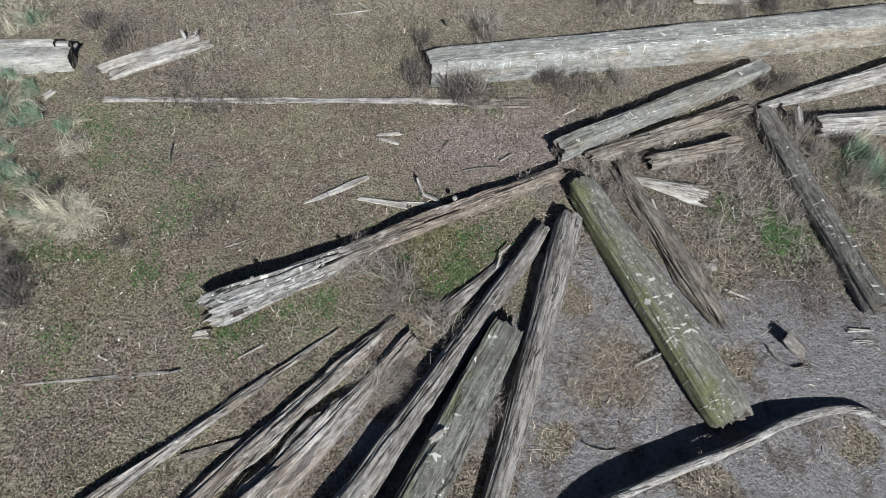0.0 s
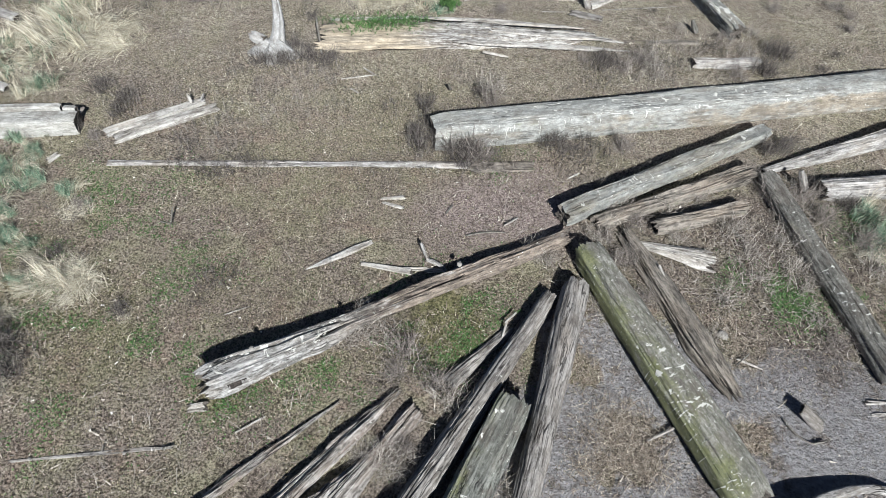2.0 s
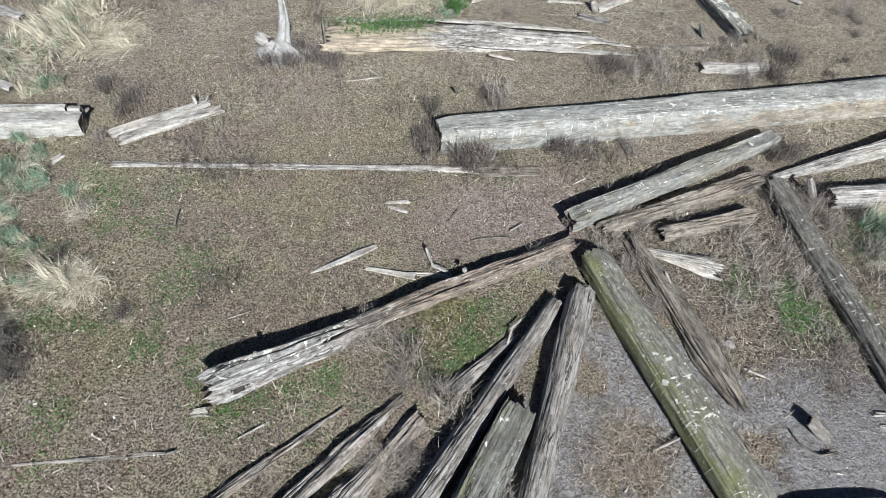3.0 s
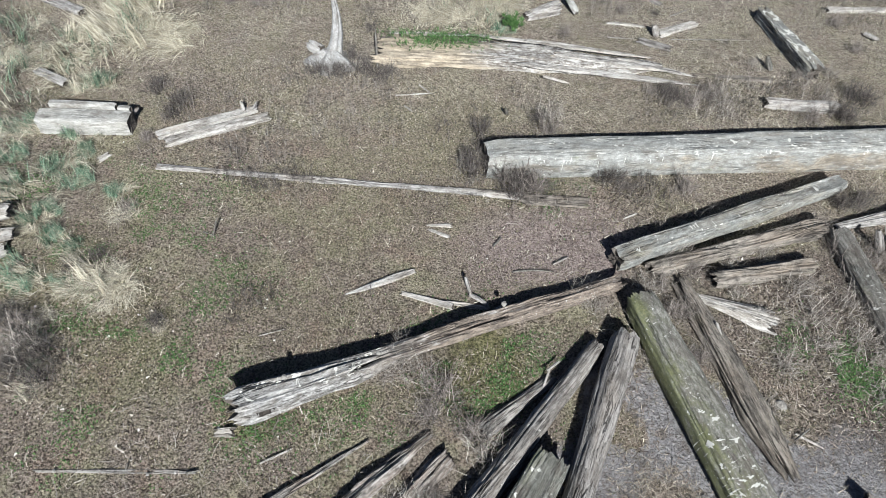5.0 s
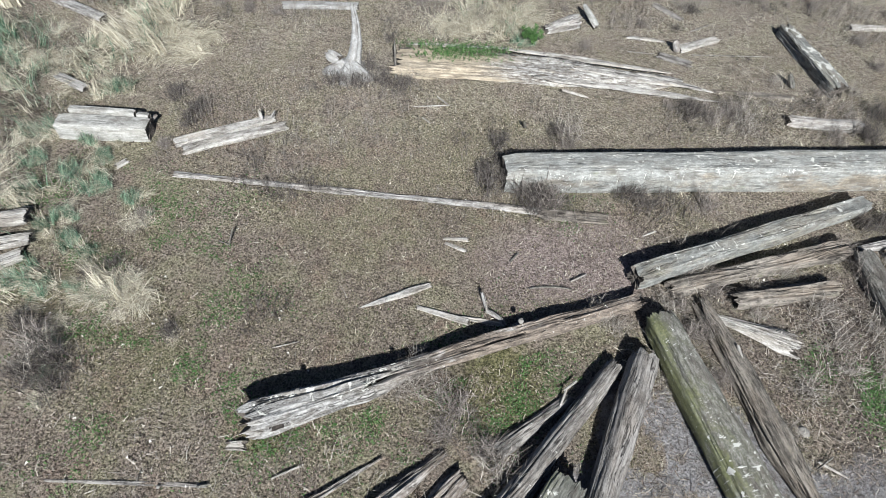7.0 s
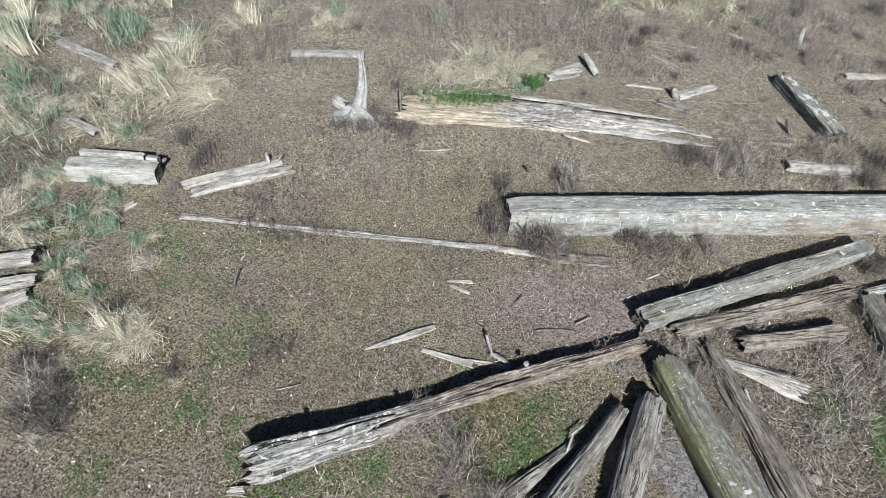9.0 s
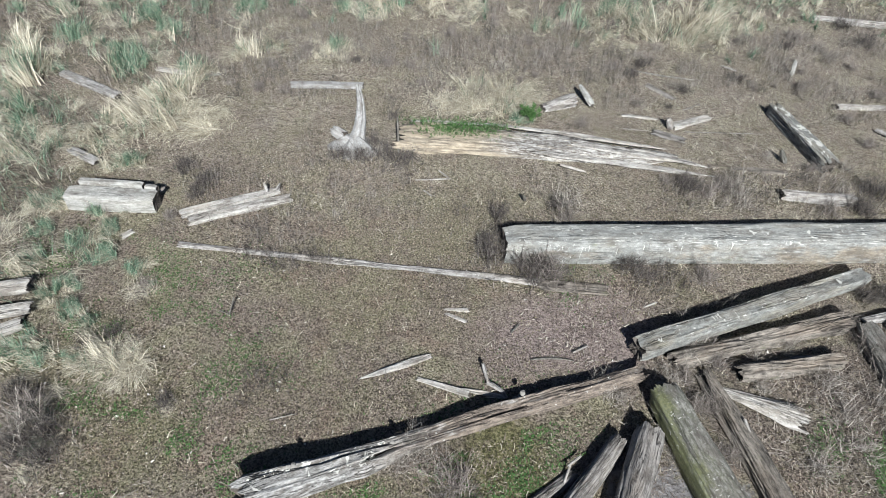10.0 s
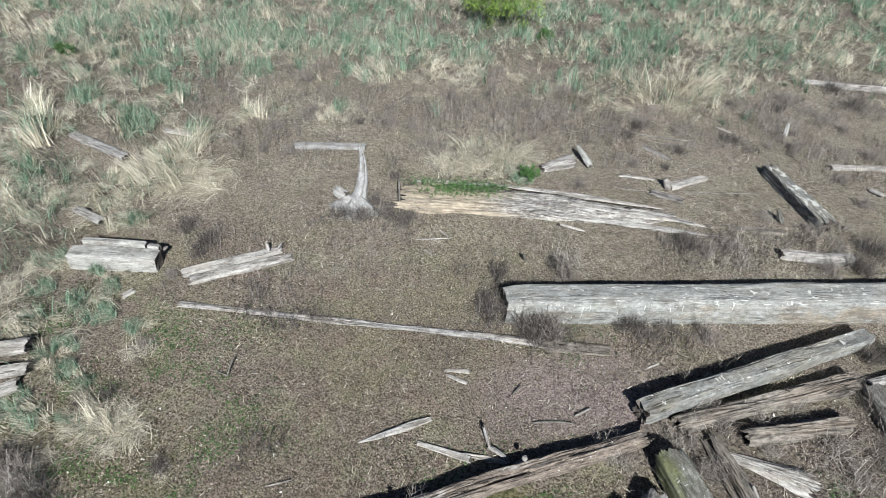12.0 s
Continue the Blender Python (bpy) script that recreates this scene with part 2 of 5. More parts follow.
    colour = n.mix(n.math("MULTIPLY", n.ramp(clod, 0.53, 0.62, 0.0, 0.62), dried), colour, (0.047, 0.038, 0.031))
    colour = n.mix(n.math("MULTIPLY", n.ramp(clod, 0.46, 0.38, 0.0, 0.5), dried), colour, (0.39, 0.345, 0.275))
    rise = n.math("ADD", n.math("MULTIPLY", fine, 0.7), n.math("MULTIPLY", n.noise(where, 90.0, 3.0, 0.6), 0.3))
    rise = n.math("ADD", rise, n.math("MULTIPLY", n.math("ADD", lump, n.noise(where, 9.0, 5.0, 0.65)), n.math("MULTIPLY", mud, 1.5)))
    return n.finish(colour, 0.95, rise, 1.0, 0.055, 0.1)


def leafy(name, *tones, rough=0.7, through=0.14, specular=0.2):
    """Leaves, blades or stems, each with a tone of its own out of a row of tones."""
    n = Nodes(name)
    pick = n.add("ShaderNodeNewGeometry").outputs["Random Per Island"]
    colour = tones[0]
    for k, tone in enumerate(tones[1:], 1):
        colour = n.mix(n.ramp(pick, (k - 0.8) / len(tones), (k + 0.2) / len(tones)), colour, tone)
    n.finish(colour, rough, None, specular=specular)
    if through:
        glow = n.add("ShaderNodeBsdfTranslucent", Color=colour)
        blend = n.add("ShaderNodeMixShader", i0=through, i1=n.bsdf.outputs[0], i2=glow.outputs[0])
        n.tree.links.new(blend.outputs[0], n.tree.nodes["Material Output"].inputs[0])
    return n.mat


SOIL = soil()
STRAW = leafy("straw", (0.28, 0.245, 0.18), (0.48, 0.44, 0.33), (0.64, 0.6, 0.48), (0.72, 0.69, 0.57), (0.54, 0.5, 0.385), (0.34, 0.31, 0.25), through=0.0)
HEAP_STRAW = leafy("brown_straw", (0.07, 0.057, 0.047), (0.19, 0.158, 0.128), (0.34, 0.295, 0.24), (0.5, 0.45, 0.365), (0.11, 0.09, 0.075), (0.25, 0.21, 0.17), through=0)
LITTER = leafy("litter", (0.07, 0.055, 0.047), (0.16, 0.127, 0.106), (0.32, 0.272, 0.225), (0.54, 0.49, 0.415), (0.23, 0.19, 0.16), (0.2, 0.155, 0.13), (0.06, 0.048, 0.04), through=0)
STEM = leafy("dead_stem", (0.035, 0.031, 0.029), (0.1, 0.09, 0.083), (0.38, 0.355, 0.315), (0.06, 0.054, 0.05), (0.2, 0.185, 0.166), through=0)
DARK_STEM = leafy("dark_stem", (0.028, 0.024, 0.023), (0.065, 0.056, 0.053), (0.2, 0.182, 0.163), (0.15, 0.135, 0.122), (0.05, 0.044, 0.04), through=0)
STRAW_STEM = leafy("straw_stem", (0.18, 0.16, 0.14), (0.46, 0.43, 0.385), (0.3, 0.272, 0.237), (0.1, 0.086, 0.075), through=0)
GREY_STEM = leafy("grey_stem", (0.14, 0.12, 0.107), (0.33, 0.3, 0.27), (0.09, 0.077, 0.07), (0.2, 0.175, 0.157), through=0)
BLADE = leafy("green_blade", (0.025, 0.055, 0.037), (0.075, 0.145, 0.094), (0.14, 0.235, 0.158), (0.34, 0.43, 0.325), (0.085, 0.16, 0.105), (0.2, 0.26, 0.175), through=0.0)
MUD_CRUMB = leafy("mud_crumb", (0.25, 0.244, 0.245), (0.35, 0.343, 0.345), (0.16, 0.15, 0.145), (0.3, 0.292, 0.292), through=0, rough=0.95)
SOIL_CRUMB = leafy("soil_crumb", (0.1, 0.08, 0.066), (0.27, 0.225, 0.185), (0.17, 0.14, 0.115), (0.36, 0.31, 0.25), (0.06, 0.048, 0.04), (0.22, 0.2, 0.135), through=0, rough=0.95)
WEED = leafy("weed_leaf", (0.035, 0.085, 0.025), (0.075, 0.16, 0.05), (0.05, 0.12, 0.035), (0.12, 0.2, 0.075))
COVER = leafy("ground_cover", (0.06, 0.064, 0.032), (0.19, 0.182, 0.105), (0.46, 0.41, 0.31), (0.04, 0.034, 0.028), (0.27, 0.222, 0.182), (0.12, 0.115, 0.06), through=0.1)
LEAF = leafy("bush_leaf", (0.04, 0.07, 0.015), (0.17, 0.28, 0.055), (0.1, 0.18, 0.035), (0.3, 0.42, 0.1), (0.24, 0.34, 0.08), through=0.1)
CHIP = leafy("wood_chip", (0.3, 0.27, 0.23), (0.5, 0.46, 0.4), (0.62, 0.58, 0.5), (0.2, 0.165, 0.14), through=0)
SHELL = leafy("shell", (0.7, 0.68, 0.62), (0.55, 0.5, 0.42), (0.75, 0.74, 0.7), through=0)
STONE = leafy("stone", (0.34, 0.33, 0.3), (0.24, 0.23, 0.21), through=0, rough=0.9)
DROPPING = leafy("dropping", (0.58, 0.58, 0.55), (0.42, 0.42, 0.385), (0.5, 0.5, 0.46), through=0)

# ---------------------------------------------------------------- ground shape


def value_noise(x, y, cell, seed):
    """Smooth noise between 0 and 1 on a lattice of that cell."""
    u, v = np.asarray(x, float) / cell, np.asarray(y, float) / cell
    i, j = np.floor(u).astype(np.int64), np.floor(v).astype(np.int64)
    f, g = u - i, v - j
    f, g = f * f * (3 - 2 * f), g * g * (3 - 2 * g)

    def at(a, b):
        h = np.sin(a * 127.1 + b * 311.7 + seed * 74.7) * 43758.5453
        return h - np.floor(h)

    return (at(i, j) * (1 - f) + at(i + 1, j) * f) * (1 - g) + (at(i, j + 1) * (1 - f) + at(i + 1, j + 1) * f) * g


def fbm(x, y, cell, seed, octaves=3):
    total, weight = 0.0, 0.0
    for k in range(octaves):
        total = total + value_noise(x, y, cell / 2**k, seed + k) * 0.5**k
        weight += 0.5**k
    return total / weight


def step(v, a, b):
    s = np.clip((v - a) / (b - a), 0, 1)
    return s * s * (3 - 2 * s)


def bump_at(x, y, cx, cy, size):
    return np.exp(-((x - cx) ** 2 + (y - cy) ** 2) / (size * size))


BANK_X = (0.9, 1.73, 2.39, 2.97, 3.4, 3.84, 4.4, 4.72, 4.95, 5.3, 5.7)
BANK_Y = (0.95, 1.42, 1.77, 2.04, 2.29, 2.53, 2.75, 2.75, 2.62, 2.1, 1.0)


def meadow_line(x):
    """How far ahead the tall grass begins."""
    return np.where(x > -3, 14.6 + 0.36 * (x + 3), 14.6 + 0.3 * (x + 3)) + 2.4 * (fbm(x, x * 0, 1.6, 5) - 0.5)


CLEARINGS = ((*(-9.067, 9.427, 0.000)[:2], 0.4), (*(-8.153, 8.986, 0.000)[:2], 0.45), (*(-7.608, 8.863, 0.000)[:2], 0.4), (*(-7.599, 10.144, 0.000)[:2], 0.45), (*(-7.126, 10.165, 0.000)[:2], 0.3), (*(-7.583, 7.365, 0.000)[:2], 0.35), (*(-7.194, 7.328, 0.000)[:2], 0.35), (*(-6.555, 6.712, 0.000)[:2], 0.45), (*(-6.939, 6.191, 0.000)[:2], 0.4), (*(-6.371, 10.326, 0.000)[:2], 0.4))


def tussocky(x, y):
    """1 where the rank grass stands: the far meadow and the strip that runs along one side."""
    far = np.maximum(step(y - meadow_line(x), -0.6, 1.2), 0.45 * step(y - meadow_line(x), -2.6, -0.6) * step(fbm(x, y, 0.9, 12), 0.5, 0.62))
    side = step(-x - (5.9 + 0.16 * (y - 4) + 0.9 * (fbm(x, y, 2.2, 9) - 0.5)), -0.2, 1.0) * step(y, 2.5, 4.5)
    d = np.maximum(far, side)
    for cx, cy, size in CLEARINGS:
        d = d * (1 - 0.97 * np.minimum(1, 1.6 * bump_at(x, y, cx, cy, size)))
    return d


def height(x, y):
    x, y = np.asarray(x, float), np.asarray(y, float)
    h = 0.05 * (fbm(x, y, 1.7, 1) - 0.5) + 0.022 * (fbm(x, y, 0.35, 2, 2) - 0.5)
    h = h + 0.10 * tussocky(x, y) * fbm(x, y, 0.9, 3, 2)
    edge = np.interp(x, BANK_X, BANK_Y)
    bank = step(edge - y, -0.02, 0.05) * step(x, 0.9, 2.0) * (1 - step(edge - y, 0.6, 2.2))
    h = h + 0.2 * bank * (1 - 0.85 * step(x, 3.2, 4.6)) * (1 - step(x, 4.6, 5.3))
    near = 1 - step(np.hypot(x, y - 8), 40, 80)
    return h * near


def mud_at(x, y):
    x = x + 0.9 * (fbm(x, y, 0.8, 14) - 0.5)
    m = step(x, 0.75, 1.2) * step(y + 1.5 * fbm(x, y, 1.5, 15), -0.6, 0.6) * step(5.0 - y - 0.25 * np.maximum(0, x - 4), 0.2, 1.0)
    m = np.maximum(m, 0.8 * bump_at(x, y, 1.0, 2.4, 1.0))
    m = np.maximum(m, 0.75 * bump_at(x, y, -0.4, 1.6, 0.5))
    for cx, cy, size, _ in HEAPS:
        m = m * (1 - 0.85 * np.minimum(1, 1.4 * bump_at(x, y, cx, cy, size)))
    return m


# brown heaps of washed-up straw and twigs on the mud
HEAPS = ((1.95, 2.95, 0.34, 2600), (2.2, 2.65, 0.22, 1000), (1.62, 2.55, 0.2, 700), (1.5, 3.7, 0.28, 700), (3.35, 3.1, 0.22, 600), (3.5, 4.3, 0.45, 900), (4.3, 2.35, 0.25, 500), (2.75, 1.75, 0.22, 500), (1.3, 2.0, 0.25, 300))


def moss_at(x, y):
    m = 0.9 * bump_at(x, y, 0.0, 4.05, 0.62) + 0.3 * bump_at(x, y, -3.8, 3.3, 1.1) + 0.5 * bump_at(x, y, 4.2, 4.9, 0.35)
    m = m + 0.55 * bump_at(x, y, -2.3, 2.9, 0.45) + 0.45 * bump_at(x, y, -1.2, 8.1, 1.9) + 0.22 * bump_at(x, y, -2.2, 5.2, 1.3)
    return m + 0.35 * bump_at(x, y, 0.2, 7.0, 0.6) + 0.4 * bump_at(x, y, -5.2, 4.0, 1.2)


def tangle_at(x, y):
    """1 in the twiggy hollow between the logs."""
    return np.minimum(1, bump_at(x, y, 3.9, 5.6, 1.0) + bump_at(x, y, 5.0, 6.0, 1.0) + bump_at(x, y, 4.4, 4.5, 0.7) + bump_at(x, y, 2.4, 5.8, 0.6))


def bare_at(x, y):
    return 0.9 * bump_at(x, y, 0.9, 6.2, 0.9) + 0.5 * bump_at(x, y, -0.3, 5.7, 1.0) + 0.35 * bump_at(x, y, -3.6, 4.6, 0.9) + 0.5 * bump_at(x, y, -6.0, 8.6, 1.6)


def axis_steps(low, high, fine, reach):
    """Grid lines: close together between low and high, wider and wider out to the horizon."""
    inner = list(np.arange(low, high + fine / 2, fine))
    out, gap, v = [], fine, inner[-1]
    while v < reach:
        gap *= 1.35
        v += gap
        out.append(v)
    back, gap, v = [], fine, inner[0]
    while v > -reach:
        gap *= 1.35
        v -= gap
        back.append(v)
    return np.array(back[::-1] + inner + out)


def sheet_mesh(name, verts, faces):
    """A mesh from arrays: verts (n, 3) and faces (m, k), all with k corners."""
    me = bpy.data.meshes.new(name)
    count, k = faces.shape
    me.vertices.add(len(verts))
    me.vertices.foreach_set("co", np.asarray(verts, np.float32).ravel())
    me.loops.add(count * k)
    me.loops.foreach_set("vertex_index", np.asarray(faces, np.int32).ravel())
    me.polygons.add(count)
    me.polygons.foreach_set("loop_start", np.arange(0, count * k, k, dtype=np.int32))
    me.update(calc_edges=True)
    me.validate()
    return me


def build_ground():
    gx, gy = axis_steps(-13.0, 10.0, 0.06, 2500), axis_steps(0.0, 21.0, 0.06, 2500)
    xx, yy = np.meshgrid(gx, gy)
    verts = np.stack([xx, yy, height(xx, yy)], -1).reshape(-1, 3)
    nx, ny = len(gx), len(gy)
    i = np.arange((ny - 1) * nx).reshape(ny - 1, nx)[:, :-1].ravel()
    me = sheet_mesh("ground", verts, np.stack([i, i + 1, i + nx + 1, i + nx], -1))
    me.polygons.foreach_set("use_smooth", np.ones(len(me.polygons), bool))
    x, y = verts[:, 0], verts[:, 1]
    # first layer: dark soil in the hollow, plus painted shade where rank grass stands
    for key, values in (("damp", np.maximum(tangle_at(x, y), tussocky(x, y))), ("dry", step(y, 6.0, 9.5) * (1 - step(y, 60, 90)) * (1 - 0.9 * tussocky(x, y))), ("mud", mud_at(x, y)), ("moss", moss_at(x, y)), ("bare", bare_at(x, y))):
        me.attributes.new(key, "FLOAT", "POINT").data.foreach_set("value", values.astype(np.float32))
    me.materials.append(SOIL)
    return tagged(new("ground", me), "brown beach soil with moss, litter and grey dried mud", "ground", kind="structure")


build_ground()

# ---------------------------------------------------------------- driftwood

SPANS = []       # the logs' lines on the ground, kept free of tall stems


def part(name, bm, material, parent, label=""):
    me = bpy.data.meshes.new(name)
    bm.to_mesh(me)
    bm.free()
    me.materials.append(material)
    ob = new(name, me)
    ob.parent = parent
    return tagged(ob, label)


def frame_between(p1, p2):
    p1, p2 = Vector(p1), Vector(p2)
    along = (p2 - p1).normalized()
    side = Vector((0, 0, 1)).cross(along).normalized()
    m = Matrix((along, side, along.cross(side))).transposed().to_4x4()
    m.translation = p1
    return m, (p2 - p1).length


def log(p1, r1, p2, r2, material, label, name="driftwood_log", square=0.0, flat=1.0, rough=0.07, groove=0.1, bend=(0, 0), ragged=0.05,
        hollow=0.0, pits=(), seed=1, reach=1.0, turn=0.0, category="log", group="driftwood logs", taper=(1.0, 1.0), fray=0.0, profile=()):
    """A weathered log, beam, plank or stick from p1 to p2. square: 0 round, 1 a beam; flat: its height to its width; bend: sideways and
    upwards in its middle; ragged: how unevenly its ends broke; hollow: depth of a rotted core; pits: (along, angle, size, depth);
    taper: the ends' width; profile: (along, width) pairs, with the back edge kept straight; fray: how far splinters run at the far end."""
    p1, p2 = Vector(p1), Vector(p2)
    seen = 1 / math.sqrt(0.55 + 0.45 * min(1.0, flat) ** 2)
    r1, r2 = r1 * seen, r2 * seen
    r2 = r1 + (r2 - r1) * reach
    p2 = p1 + (p2 - p1) * reach
    m, length = frame_between(p1, p2)
    big = max(r1, r2)
    around = int(min(132, max(14, 2 * math.pi * big / 0.0105)))
    rows = int(min(240, length / 0.018) if pits else min(170, max(10, length / 0.032)))
    rnd = random.Random(seed)
    off = Vector((rnd.uniform(0, 90), rnd.uniform(0, 90), rnd.uniform(0, 90)))
    power = 2.0 / (2.0 + 7.0 * square)
    verts, faces = [], []
    for i in range(rows + 1):
        s = i / rows
        r = r1 + (r2 - r1) * s
        r *= 1 + rough * 1.4 * noise.noise(off + Vector((s * length * 1.1, 0, 0)))
        lift = 4 * s * (1 - s)
        ends = min(s, 1 - s) * length / max(0.05, big * 1.5)
        r *= taper[0] + (1 - taper[0]) * min(1, s * 4) if s < 0.5 else taper[1] + (1 - taper[1]) * min(1, (1 - s) * 4)
        back = 0.0
        if profile:
            k = float(np.interp(s, [q[0] for q in profile], [q[1] for q in profile]))
            back, r = r * (1 - k), r * k
        for j in range(around):
            a = 2 * math.pi * j / around + turn
            c, d = math.cos(a), math.sin(a)
            c2, d2 = math.copysign(abs(c) ** power, c), math.copysign(abs(d) ** power, d)
            q = off + Vector((s * length * 0.9, c * 1.6, d * 1.6))
            k = 1 + rough * 1.6 * noise.noise(q) + rough * 0.8 * noise.noise(q * 2.7)
            shift = 0.5 * noise.noise(off + Vector((s * length * 2.0, c * 2, d * 2)))
            near, spots = noise.voronoi(off + Vector((s * length * 0.8 + shift * 0.4, c * big * 19, d * big * 19 + shift * 0.6)))
            gap = near[1] - near[0]
            pick = math.sin(spots[0].x * 91.7 + spots[0].y * 37.3 + spots[0].z * 53.1) * 0.5
            deep = groove * (0.085 * max(0.0, 1 - gap / 0.22) + 0.07 * (pick + 0.5))
            deep += groove * 0.04 * max(0.0, noise.noise(off + Vector((s * length * 1.1, c * big * 40, d * big * 40))) + 0.1)
            open_grain = noise.noise(off + Vector((s * length * 0.7, c * 1.3, d * 1.3 + 31)))
            deep *= max(0.15, min(1.3, 0.55 + 1.6 * open_grain))
            slab, homes = noise.voronoi(off + Vector((s * length * 0.42, c * big * 6.5 + shift * 0.35, d * big * 6.5)))
            split_off = math.sin(homes[0].x * 57.1 + homes[0].y * 91.3 + homes[0].z * 23.7)
            deep += groove * r * (0.55 * max(0.0, split_off) ** 2 + 0.35 * max(0.0, 1 - (slab[1] - slab[0]) / 0.06))
            k -= min(0.5, deep / max(r, 0.02))
            for ps, pa, size, depth in pits:
                da = (a - turn - pa + math.pi) % (2 * math.pi) - math.pi
                e = ((s - ps) * length / size[0]) ** 2 + (da * r / size[1]) ** 2
                k -= depth / r * max(0.0, 1 - e**2) if e < 1 else 0
            if ends < 1:
                k *= 0.9 + 0.1 * min(1, ends * 2.5)
            x = s * length
            jag = noise.noise(off + Vector((c * 2.2, d * 2.2, 5.0))) + 0.6 * noise.noise(off + Vector((c * 7, d * 7, 9.0)))
            pull = max(0.0, 1 - min(s, 1 - s) * length / (0.35 * min(1.0, length)))
            x += ragged * jag * pull * (1 if s > 0.5 else -1)
            if fray and s > 0.5:
                x -= fray * max(0, jag + 0.3) * pull
            verts.append((x, c2 * r * k + bend[0] * lift + back, d2 * r * k * flat + bend[1] * lift))
    for i in range(rows):
        for j in range(around):
            a, b = i * around + j, i * around + (j + 1) % around
            faces.append((a, b, b + around, a + around))
    me = bpy.data.meshes.new(name)
    me.from_pydata(verts, [], faces)
    me.polygons.foreach_set("use_smooth", [True] * len(faces))
    me.materials.append(material)
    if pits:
        # pit faces get near-black wood, painted shade for a cavity the sun reaches
        me.materials.append(SHADED_ROT)
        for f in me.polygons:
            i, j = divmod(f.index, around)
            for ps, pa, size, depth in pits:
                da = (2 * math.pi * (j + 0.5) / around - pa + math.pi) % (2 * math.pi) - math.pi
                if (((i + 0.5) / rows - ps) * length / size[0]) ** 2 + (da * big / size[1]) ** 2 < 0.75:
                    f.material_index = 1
    ob = new(name, me)
    ob.matrix_world = m
    ob["around"] = around
    tagged(ob, label, category, group)
    for first in (0, rows * around):
        ring = [Vector(verts[first + j]) for j in range(around)]
        mid = sum(ring, Vector()) / around
        way = Vector((1 if first == 0 else -1, 0, 0))
        bm = bmesh.new()
        loops = [[bm.verts.new(v * 0.996 + mid * 0.004) for v in ring]]
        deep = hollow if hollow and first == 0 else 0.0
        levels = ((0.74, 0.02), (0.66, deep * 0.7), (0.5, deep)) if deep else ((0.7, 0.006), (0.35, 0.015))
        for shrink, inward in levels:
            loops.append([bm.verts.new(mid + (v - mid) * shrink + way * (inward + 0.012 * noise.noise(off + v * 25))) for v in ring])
        for a, b in zip(loops, loops[1:]):
            for j in range(around):
                bm.faces.new((a[j], a[(j + 1) % around], b[(j + 1) % around], b[j]))
        bm.faces.new(loops[-1])
        bmesh.ops.recalc_face_normals(bm, faces=bm.faces)
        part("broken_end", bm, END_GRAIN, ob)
    SPANS.append((p1.x, p1.y, p2.x, p2.y, big))
    return ob


def flatwood(p1, r1, p2, r2, material, label, name="driftwood_plank", flat=0.25, square=0.5, category="plank", group="driftwood planks", **more):
    return log(p1, r1, p2, r2, material, label, name=name, flat=flat, square=square, category=category, group=group, **more)


def stick(p1, p2, r, material, label, name="stick", **more):
    settings = dict(rough=0.12, groove=0.05, ragged=0.02, category="stick", group="sticks", taper=(0.8, 0.6))
    settings.update(more)
    return log(p1, r, p2, r * 0.8, material, label, name=name, **settings)


BIG = {}

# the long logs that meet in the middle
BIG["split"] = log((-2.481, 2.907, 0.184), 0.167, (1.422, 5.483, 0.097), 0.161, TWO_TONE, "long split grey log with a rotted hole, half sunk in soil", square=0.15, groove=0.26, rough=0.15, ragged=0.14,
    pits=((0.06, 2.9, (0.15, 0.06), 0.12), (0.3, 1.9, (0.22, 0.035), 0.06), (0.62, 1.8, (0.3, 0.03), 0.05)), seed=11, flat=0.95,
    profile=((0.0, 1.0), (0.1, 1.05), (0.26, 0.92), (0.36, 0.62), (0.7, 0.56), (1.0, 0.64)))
BIG["beam"] = log((1.335, 5.85, 0.165), 0.138, (4.502, 8.056, 0.128), 0.111, STREAKED, "squared grey beam with split faces and white droppings", square=0.6, groove=0.11, ragged=0.06, seed=12)
log((1.787, 5.847, 0.061), 0.121, (4.126, 7.169, 0.070), 0.141, ROTTEN, "cracked brown-grey log lying beside a beam", square=0.1, groove=0.4, rough=0.12, ragged=0.15, seed=13)
log((2.569, 5.900, 0.070), 0.126, (3.897, 6.431, 0.072), 0.131, ROTTEN, "short rotten log with a hollow dark end", groove=0.4, rough=0.16, hollow=0.3, seed=14)
log((2.368, 5.640, 0.010), 0.040, (3.238, 5.444, 0.044), 0.175, PALE, "pale split slab with a splintered end", flat=0.5, groove=0.2, ragged=0.2, seed=15)
BIG["straight"] = log((-0.568, 7.190, 0.165), 0.238, (4.938, 8.830, 0.185), 0.27, PEELED, "big straight grey log streaked with white droppings", groove=0.07, rough=0.04, square=0.3, reach=1.45, ragged=0.03, seed=16)
BIG["mossy"] = log((1.640, 5.288, 0.168), 0.198, (3.065, 2.525, 0.190), 0.223, MOSSY, "thick mossy green log with white droppings on top", groove=0.05, rough=0.09, square=0.12, ragged=0.1, seed=17, reach=1.06)
BIG["dark"] = log((4.304, 7.076, 0.094), 0.156, (5.136, 3.959, 0.096), 0.160, DARK, "dark bare log with white streaks of droppings", groove=0.1, rough=0.07, seed=18)
log((4.317, 7.224, 0.055), 0.069, (6.418, 8.223, 0.112), 0.140, SILVER, "light grey log with a pointed end", groove=0.15, seed=19, reach=1.5, taper=(0.7, 1.0), square=0.2)
